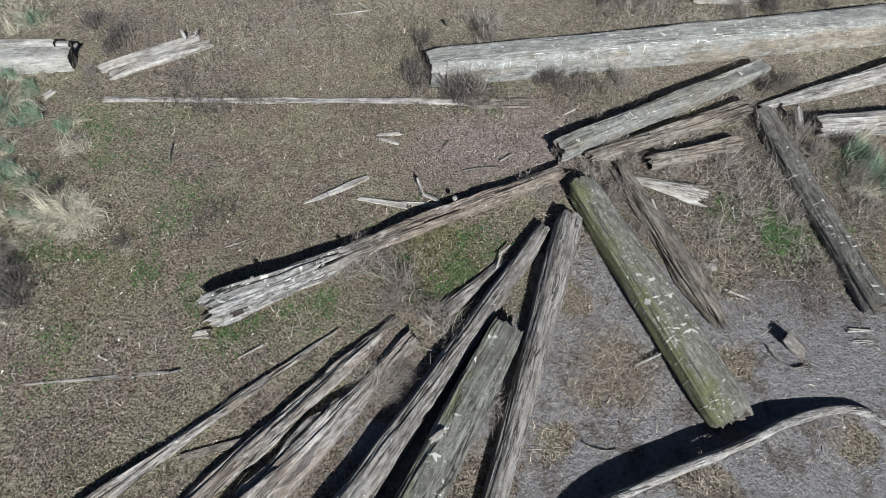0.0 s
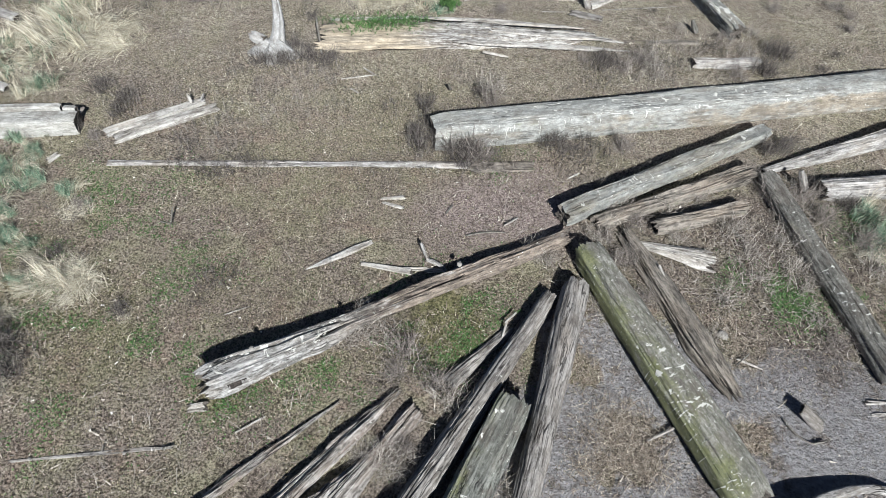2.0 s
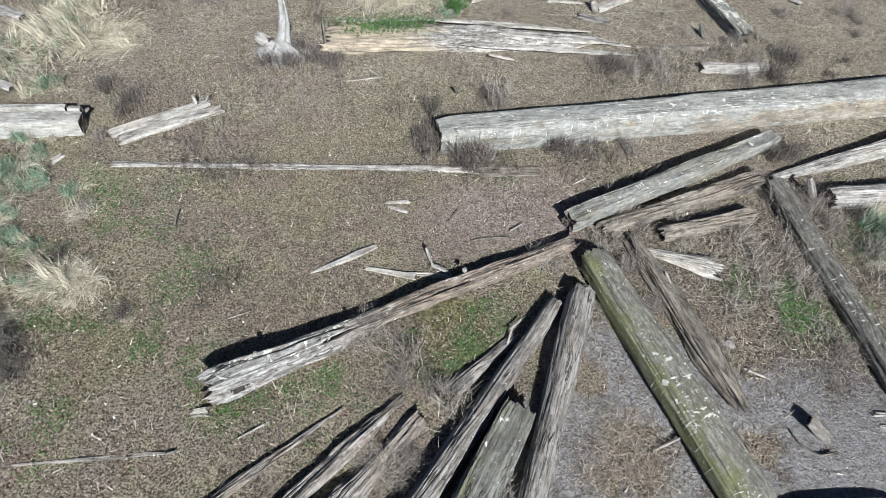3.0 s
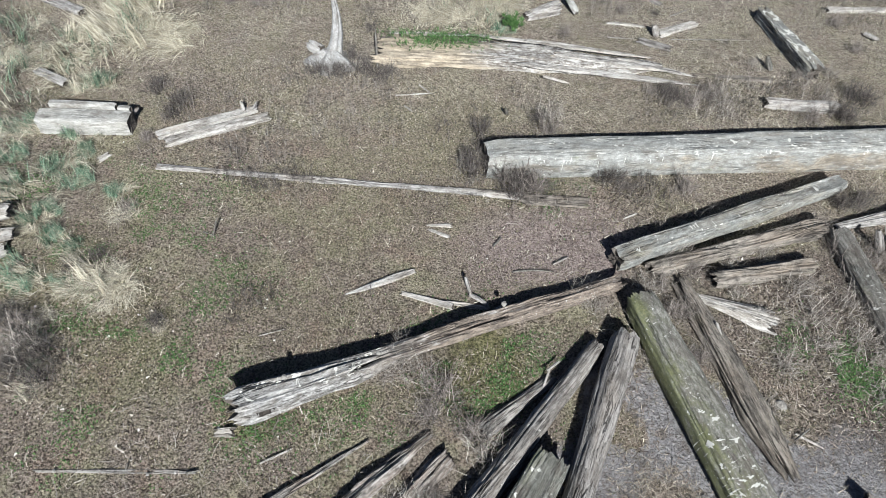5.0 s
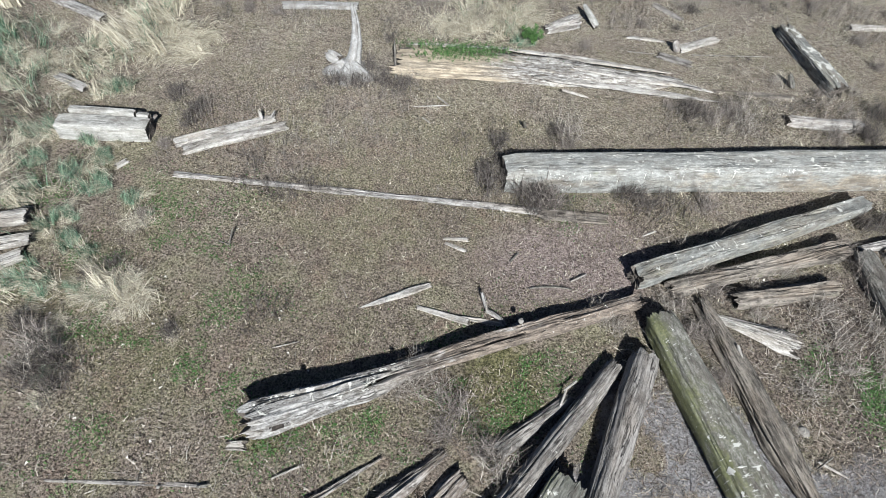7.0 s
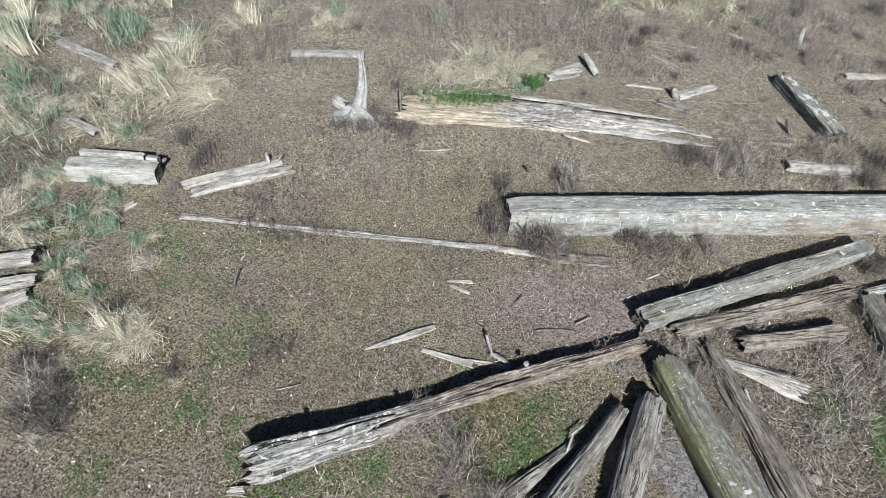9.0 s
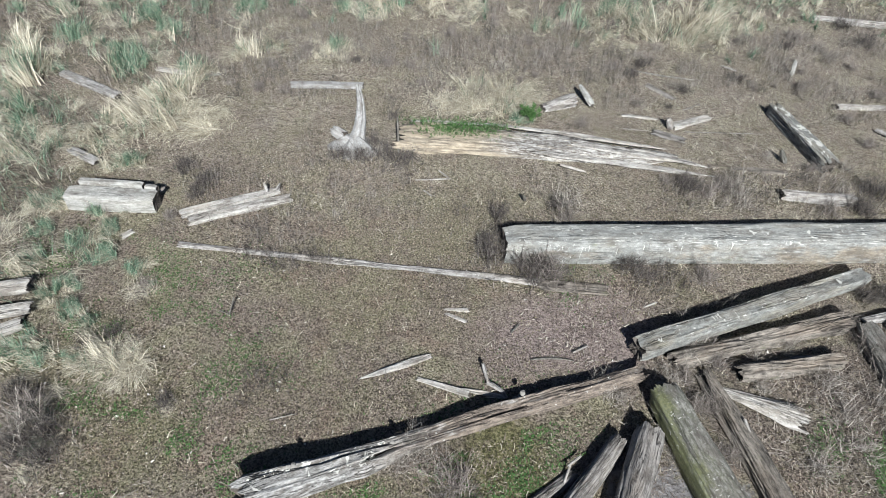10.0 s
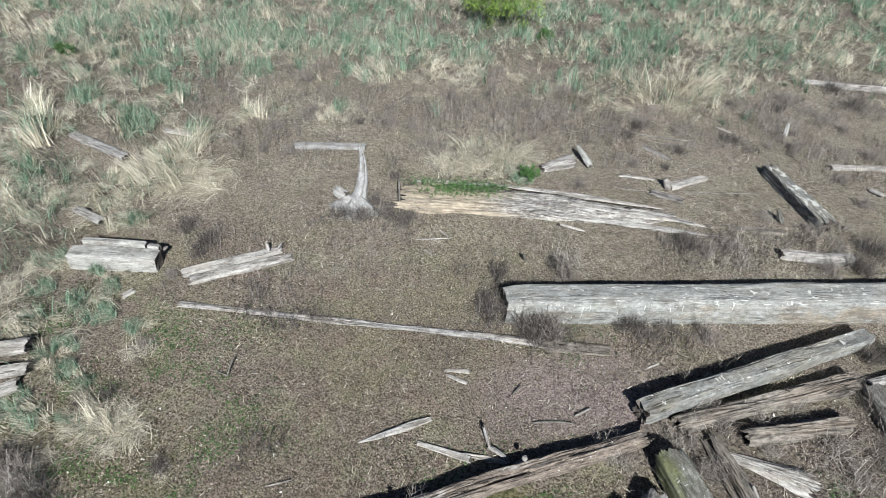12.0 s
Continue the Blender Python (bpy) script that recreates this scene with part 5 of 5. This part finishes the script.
def pick_tussocks():
    placed = []
    for x, y, s, k in TUSSOCKS:
        put_tussock(x, y, s, k)
        placed.append((x, y, s))
    for _ in range(5200):
        x, y = random.uniform(-13, 9.5), random.uniform(2.5, 16)
        if not in_view(np.array([x]), np.array([y]))[0] or random.random() > float(tussocky(np.array([x]), np.array([y]))[0]) ** 2 * (0.25 + 0.75 * float(fbm(np.array([x]), np.array([y]), 1.3, 62)[0] > 0.47)):
            continue
        gap = random.uniform(0.36, 0.66) + 0.008 * y
        if any((x - u) ** 2 + (y - v) ** 2 < gap * gap for u, v, _ in placed) or not off_logs(np.array([x]), np.array([y]), 0.12)[0]:
            continue
        greener = float(fbm(np.array([x]), np.array([y]), 2.4, 61)[0]) + (0.12 if y > 15 else 0.1 if x < -7.2 else -0.02)
        kind = min(5, max(0, int((greener - 0.2) * 8.5 + random.gauss(0, 1.5))))
        kind = {0: random.choice((0, 6)), 1: random.choice((1, 7)), 3: random.choice((3, 8))}.get(kind, kind)
        if random.random() < 0.32:
            kind = random.choice((9, 10, 11))
        s = random.uniform(0.6, 1.3) + 0.15 * (y > 13)
        put_tussock(x, y, s, kind)
        placed.append((x, y, s))


pick_tussocks()



def far_grass(tries, name, material, label, dry, tone_seed):
    """Rank grass in clumps, too many to tell apart."""
    def density(x, y):
        d = tussocky(x, y) * np.where(y > 13, 1.0, 0.15)
        tone = step(fbm(x, y, 1.6, tone_seed), 0.4, 0.6)
        open_soil = step(fbm(x, y, 0.45, tone_seed + 4), 0.4, 0.54)
        return d * open_soil * (0.2 + 0.8 * (1 - tone if dry else tone))

    b = scatter(tries, density, area=(-17, 10.5, 2.5, 28), spare=0.05)
    k = 20
    out = uni(0, 6.283, len(b) * k)
    far = np.abs(RNG.normal(0, 0.065, len(out)))
    foot = np.repeat(b, k, 0) + np.stack([np.cos(out) * far, np.sin(out) * far, 0 * far], -1)
    n = len(foot)
    out = np.repeat(uni(0, 6.283, len(b)) if not dry else RNG.normal(-1.5, 1.2, len(b)), k) + RNG.normal(0, 0.5, n)
    tagged(blades(name, material, foot, out, np.repeat(uni(0.2, 1.3, len(b)), k) + RNG.normal(0, 0.2, n) if dry else np.repeat(uni(0, 0.6, len(b)), k) + RNG.normal(0, 0.15, n), uni(0.1, 0.9, n), uni(0.12, 0.42, n), uni(0.008, 0.017, n), 2, face=out + RNG.normal(1.57, 0.6, n)),
           label, "grass", kind="stuff")


far_grass(24000, "tall_dry_grass", STRAW, "dry straw-coloured grass between the tussocks", True, 71)
far_grass(20000, "tall_green_grass", BLADE, "green beach grass between the tussocks", False, 71)

b = scatter(60000, lambda x, y: np.where(y > 13, 1.0, 0.3) * tussocky(x, y) * step(fbm(x, y, 0.5, 77), 0.36, 0.54), area=(-17, 10.5, 2.5, 24))
n = len(b)
b[:, 2] += uni(0.02, 0.22, n)
tagged(blades("fallen_grass", STRAW, b, uni(0, 6.283, n), uni(0.9, 1.9, n), uni(-0.3, 0.6, n), uni(0.12, 0.42, n), uni(0.006, 0.015, n), 3, swing=RNG.normal(0, 0.7, n), face=uni(0, 6.283, n)),
       "fallen bleached grass matted between the tussocks", "grass", kind="stuff")
b = scatter(60000, lambda x, y: step(tussocky(x, y), 0.3, 0.9) * step(fbm(x, y, 0.8, 78), 0.45, 0.6), area=(-17, 10.5, 2.5, 24))
n = len(b)
b[:, 2] += uni(0.0, 0.15, n)
tagged(blades("short_green_grass", BLADE, b, uni(0, 6.283, n), uni(0.1, 1.2, n), uni(0, 0.8, n), uni(0.12, 0.35, n), uni(0.006, 0.012, n), 3, face=uni(0, 6.283, n)),
       "short green grass between the tussocks", "grass", kind="stuff")

# dead weed clumps


def weed_clump(kind, seed):
    """One dead weed: a grey or pale tangle, or a dark upright bush."""
    rng = np.random.default_rng(seed)
    upright = kind in (1, 3)
    count, low, high = ((110, 0.14, 0.42), (85, 0.1, 0.36), (90, 0.16, 0.42), (40, 0.1, 0.32))[kind]
    n = count
    spread = (0.1, 0.13, 0.14, 0.2)[kind]
    foot = np.concatenate([rng.normal(0, spread * 0.6, (n, 2)), np.zeros((n, 1))], -1)
    turn, tall = rng.uniform(0, 6.283, n), rng.uniform(low, high, n)
    lean = rng.uniform(0, 0.75, n) if upright else rng.uniform(0.1, 1.3, n)
    curl = rng.uniform(-0.2, 0.4, n) if upright else rng.uniform(-0.4, 1.4, n)
    wide = rng.uniform(0.0045, 0.009, n)
    material = (GREY_STEM, DARK_STEM, STRAW_STEM, DARK_STEM)[kind]
    root = new("dead_weed")
    stalks = blades("stem", material, foot, turn, lean, curl, tall, wide, 3, parent=root, face=rng.uniform(0, 6.283, n))
    a = lean + 0.25 * curl
    way = np.stack([np.sin(a) * np.cos(turn), np.sin(a) * np.sin(turn), np.cos(a)], -1)
    k = 6 if upright else 3
    turn, lean, tall, wide, foot, way = (np.repeat(v, k, 0) for v in (turn, lean, tall, wide, foot, way))
    n = len(turn)
    twig = foot + way * (tall * rng.uniform(0.25, 0.6, n))[:, None]
    fine = blades("twig", material, twig, turn + rng.uniform(-2.5, 2.5, n), lean + rng.uniform(0.2, 0.9, n), rng.uniform(-0.4, 0.4, n), tall * rng.uniform(0.2, 0.5, n), wide * 0.8, 1, parent=root, face=rng.uniform(0, 6.283, n))
    tagged(stalks, kind="stuff"), tagged(fine, kind="stuff")
    return tagged(root, WEED_LABELS[kind], "dead weed", "dead weeds")


WEED_LABELS = ("grey tangle of a dead weed", "dark purple-brown dead weed bush", "pale straw-coloured tangle of dead weed", "few dark upright stems of weed")
WEEDS = [[weed_clump(k, 300 + 10 * k + v) for v in range(3)] for k in range(4)]
CLUMPS = []
for _ in range(150):
    x, y = random.uniform(-6.5, 8.5), random.uniform(9.6, 16.5)
    if in_view(np.array([x]), np.array([y]))[0] and y < meadow_line(np.array([x]))[0] and off_logs(np.array([x]), np.array([y]), 0.1)[0]:
        CLUMPS.append((round(x, 2), round(y, 2), random.uniform(0.5, 0.9), random.choice((0, 1, 2, 2, 0, 3))))
CLUMPS += [(-0.45, 3.63, 1.1, 0), (-0.53, 3.34, .9, 0), (-0.26, 3.45, .8, 3), (-0.96, 3.92, 1.0, 2), (-1.13, 3.71, .8, 2), (-0.67, 3.77, .9, 2), (0.14, 3.09, 1.0, 2), (-0.07, 3.26, .9, 0), (0.96, 5.30, .9, 2), (1.15, 5.17, .7, 2), (1.73, 4.91, .9, 2), (1.82, 4.58, .6, 2), (2.11, 6.10, .9, 2), (2.34, 6.00, .8, 0), (1.95, 5.64, .7, 0), (2.22, 5.29, .9, 0), (2.39, 4.74, .8, 0), (2.84, 6.23, .7, 2), (3.28, 6.56, .7, 2), (3.67, 6.03, 1.0, 2)]
CLUMPS += [(3.83, 5.66, 1.0, 2), (4.32, 6.77, 1.2, 0), (4.49, 6.46, 1.2, 0), (4.30, 5.92, 1.1, 2), (4.81, 6.78, 1.1, 0), (4.38, 5.45, .9, 2), (3.90, 5.25, .9, 2), (3.40, 4.88, .9, 2), (3.20, 5.48, .8, 2), (4.46, 5.19, .9, 2), (5.00, 6.43, 1.0, 0), (5.38, 6.70, 1.0, 1), (5.44, 6.08, 1.1, 0), (5.48, 5.61, 1.0, 2), (4.48, 7.72, 1.0, 1), (4.80, 7.82, 1.0, 1), (4.12, 7.20, .9, 0), (4.60, 4.38, .9, 0), (4.47, 4.68, .8, 2), (3.09, 4.26, .7, 2)]
CLUMPS += [(-0.50, 2.38, .9, 2), (-0.28, 2.52, .8, 0), (-0.74, 2.41, .6, 2), (0.76, 2.17, .9, 2), (0.02, 2.38, .8, 2), (-0.40, 2.33, .9, 2), (-0.35, 7.46, 1.1, 1), (-0.03, 7.31, 1.0, 1), (-0.20, 7.75, .8, 1), (-0.66, 7.54, 1.0, 1), (-0.85, 7.32, .8, 1), (0.27, 8.16, 1.0, 0), (0.20, 7.81, .8, 2), (2.10, 9.69, 1.0, 3), (2.43, 9.41, 1.1, 0), (2.74, 9.71, 1.1, 0), (3.32, 9.64, .9, 3), (3.00, 9.35, 1.0, 2), (4.38, 9.57, .9, 0), (-3.61, 8.61, 1.0, 1)]
CLUMPS += [(-3.23, 8.64, 1.1, 1), (-2.89, 8.83, 1.1, 1), (-2.52, 8.78, 1.1, 1), (-3.20, 9.16, .9, 1), (-3.91, 8.35, .7, 3), (-5.84, 7.59, 1.0, 1), (-5.36, 7.36, 1.0, 1), (-5.34, 7.08, .8, 1), (-5.47, 6.50, .7, 0), (-4.12, 6.17, .9, 3), (-3.67, 6.13, 1.0, 3), (-3.25, 6.31, 1.0, 3), (-3.38, 6.05, .9, 3), (-4.12, 6.53, .8, 3), (-2.90, 6.30, .9, 3), (2.14, 9.51, 1.2, 1), (2.92, 9.67, 1.3, 2), (0.21, 8.48, 1.4, 2), (0.04, 8.43, .8, 1), (-1.31, 7.89, .7, 3)]
CLUMPS += [(-0.44, 7.19, 1.1, 1), (-0.17, 7.04, 1.5, 0), (0.03, 7.04, 1.2, 1), (5.23, 10.30, 1.3, 1), (4.87, 9.75, 1.2, 1), (-0.78, 7.91, 1.0, 1), (1.21, 7.38, 1.2, 1), (1.45, 7.28, .6, 0), (0.18, 9.88, .7, 3), (-2.97, 4.36, .9, 3), (-2.73, 4.30, .8, 3), (-3.03, 4.18, .7, 3), (-5.24, 3.27, 1.3, 0), (-4.89, 3.08, 1.2, 1), (-5.12, 3.02, 1.2, 2), (-5.46, 3.36, 1.0, 1), (-3.85, 3.72, .7, 1), (-5.08, 5.24, .6, 0), (-5.07, 5.04, .5, 3), (-3.06, 3.94, .5, 3)]
CLUMPS += [(-2.59, 9.53, .6, 1), (0.74, 13.19, 1.0, 0), (1.45, 13.69, 1.0, 0), (-1.57, 12.41, 1.1, 2), (-3.76, 11.92, 1.0, 0), (-0.71, 13.22, 1.0, 2), (6.09, 17.05, 1.2, 1), (6.42, 16.23, 1.2, 1), (4.86, 15.99, 1.0, 0), (-6.23, 13.31, 1.0, 0), (-2.82, 13.61, 1.1, 0), (-0.37, 14.77, 1.0, 2), (-5.04, 2.83, 1.1, 1), (-4.73, 2.78, 1.0, 1), (-4.69, 2.99, .9, 3), (-4.98, 4.40, .7, 1), (-5.19, 4.21, .7, 1), (-4.63, 4.41, .6, 3)]
CLUMPS += [(2.0, 6.1, 0.8, 2), (2.3, 6.2, 0.8, 0), (2.9, 5.8, 0.7, 2), (1.75, 5.6, 0.8, 2), (2.05, 5.3, 0.8, 0), (-0.1, 6.85, 1.5, 1), (0.15, 6.9, 1.5, 0), (0.35, 6.98, 1.3, 3), (-0.75, 7.05, 1.3, 1), (1.9, 7.3, 1.2, 3), (2.3, 7.45, 1.1, 0), (1.5, 7.2, 1.2, 3)]
for k, (x, y, size, kind) in enumerate(CLUMPS):
    m = pose(x, y, float(height(x, y)) - 0.005, 0, 0, 73 * k % 360)
    ob = WEEDS[kind][k % 3]
    if ob.name in USED:
        ob = copy_thing(ob, m)
    else:
        USED.add(ob.name)
        ob.matrix_basis = m
    ob.scale = (size, size, size)


def shrub(x, y, size, seed, label, leaves=WEED):
    """A small leafy bush: woody stems below a crown of single leaves in clusters."""
    rng = np.random.default_rng(seed)
    root = new("shrub")
    root.location = (x, y, float(height(x, y)))
    n = 26
    turn = rng.uniform(0, 6.283, n)
    blades("stem", STEM, np.concatenate([rng.normal(0, 0.06 * size, (n, 2)), np.zeros((n, 1))], -1), turn, rng.uniform(0.05, 0.7, n), rng.uniform(-0.1, 0.5, n),
           size * rng.uniform(0.5, 0.95, n), rng.uniform(0.01, 0.02, n) * min(1.0, size * 1.5), 4, parent=root, face=rng.uniform(0, 6.283, n))
    heads = int(30 + 40 * size)
    u = rng.normal(0, 1, (heads, 3))
    u = u / np.linalg.norm(u, axis=1)[:, None] * (rng.random((heads, 1)) ** 0.4)
    lobe = 1 + 0.35 * np.sin(3 * np.arctan2(u[:, 1], u[:, 0]) + seed)[:, None]
    hub = np.array([0, 0, size * 0.6]) + u * lobe * np.array([0.6, 0.5, 0.42]) * size
    leaf = np.repeat(hub, 30, 0) + rng.normal(0, 0.06 * size, (heads * 30, 3))
    leaf[:, 2] = np.maximum(leaf[:, 2], 0.03)
    n = len(leaf)
    blades("foliage", leaves, leaf, rng.uniform(0, 6.283, n), rng.uniform(0.3, 1.7, n), rng.uniform(0, 0.5, n), rng.uniform(0.025, 0.055, n) * (1 + 0.5 * (size > 1)), rng.uniform(0.015, 0.03, n) * (1 + 0.5 * (size > 1)), 1, parent=root)
    return tagged(root, label, "shrub", "shrubs")


shrub(-3.0, 18.15, 1.3, 401, "yellow-green leafy bush standing in tall grass", LEAF)
shrub(-2.2, 18.0, 1.45, 405, "yellow-green leafy bush with dark stems in tall grass", LEAF)
shrub(*(-0.714, 10.737, 0.000)[:2], 0.3, 402, "small green plant beside a half log")
shrub(*(-12.001, 12.463, 0.000)[:2], 0.35, 403, "small bright green plant in the grass")
shrub(*(-1.167, 17.623, 0.000)[:2], 0.35, 404, "small bright green plant in the grass")

# weeds that grow on the half log
b = np.array((-2.551, 9.568, 0.200)) + (np.array((-1.070, 10.042, 0.200)) - np.array((-2.551, 9.568, 0.200))) * RNG.random((1500, 1))
b = b + RNG.normal(0, 1, b.shape) * (0.3, 0.1, 0.02) + (0, 0, 0.03)
b = b[fbm(b[:, 0], b[:, 1], 0.3, 91) > 0.44]
n = len(b)
tagged(blades("log_weeds", WEED, b, uni(0, 6.283, n), uni(0.2, 1.4, n), uni(0, 0.6, n), uni(0.03, 0.08, n), uni(0.01, 0.02, n), 1), "green weeds growing on a rotting half log", "weeds", kind="stuff")

# crumbs of soil and dried mud


def crumbs(name, tries, density, area, low, high, material, label, category):
    """Many small uneven lumps, each a low pyramid on four feet."""
    b = scatter(tries, density, area=area)
    n = len(b)
    size, turn = low + (high - low) * RNG.random(n) ** 3, uni(0, 6.283, n)
    ring = []
    for k in range(4):
        a, r = turn + k * math.pi / 2 + uni(-0.5, 0.5, n), size * uni(0.6, 1.2, n)
        ring.append(b + np.stack([np.cos(a) * r, np.sin(a) * r, np.full(n, -0.01)], -1))
    tip = b + np.stack([size * uni(-0.4, 0.4, n), size * uni(-0.4, 0.4, n), size * uni(0.5, 1.1, n)], -1)
    verts = np.stack([*ring, tip], 1).reshape(-1, 3)
    first = np.arange(n)[:, None] * 5
    faces = np.concatenate([first + np.array([[k, (k + 1) % 4, 4]]) for k in range(4)])
    me = sheet_mesh(name, verts, faces)
    me.materials.append(material)
    tagged(new(name, me), label, category, kind="stuff")


crumbs("mud_crumbs", 34000, lambda x, y: 0.75 * mud_at(x, y) * (0.25 + 0.75 * step(fbm(x, y, 0.3, 111), 0.4, 0.6)), (0.2, 6.0, 0.6, 5.5), 0.005, 0.022, MUD_CRUMB, "small crumbs of dried grey mud", "mud crumbs")
crumbs("soil_crumbs", 180000, lambda x, y: (0.15 + 0.75 * step(fbm(x, y, 0.6, 112, 4), 0.45, 0.6)) * (1 - mud_at(x, y)) * (1 - 0.8 * step(y, 9, 12)), (-9.5, 8.0, 0.6, 12.0), 0.006, 0.028, SOIL_CRUMB, "small brown crumbs of soil", "soil crumbs")

# shells and chips
b = scatter(2600, lambda x, y: 0.06 + 0.5 * bump_at(x, y, 0.6, 6.0, 1.1) + 0.35 * bump_at(x, y, -3.2, 2.7, 1.5) + 0.3 * bump_at(x, y, -4.6, 8.6, 1.2) + 0.2 * bump_at(x, y, -1.0, 8.2, 1.5), area=(-7, 6, 0.8, 11))
n = len(b)
b[:, 2] += uni(0.012, 0.03, n)
tagged(blades("wood_chips", CHIP, b, uni(0, 6.283, n), uni(1.35, 1.57, n), uni(-0.1, 0.2, n), 0.03 + 0.1 * RNG.random(n) ** 3, uni(0.008, 0.022, n), 1),
       "pale chips and slivers of wood strewn over the soil", "wood chips", kind="stuff")
b = scatter(1500, lambda x, y: 0.12 + 0.5 * bump_at(x, y, -6.0, 8.8, 0.9) + 0.4 * bump_at(x, y, -3.6, 3.2, 1.2), area=(-9, 8, 0.8, 12))
n = len(b)
b[:, 2] += 0.012
tagged(blades("shell_fragments", SHELL, b, uni(0, 6.283, n), uni(1.1, 1.6, n), uni(0, 0.5, n), uni(0.015, 0.05, n), uni(0.012, 0.035, n), 1),
       "white broken shells and chips on the soil", "shells", kind="stuff")
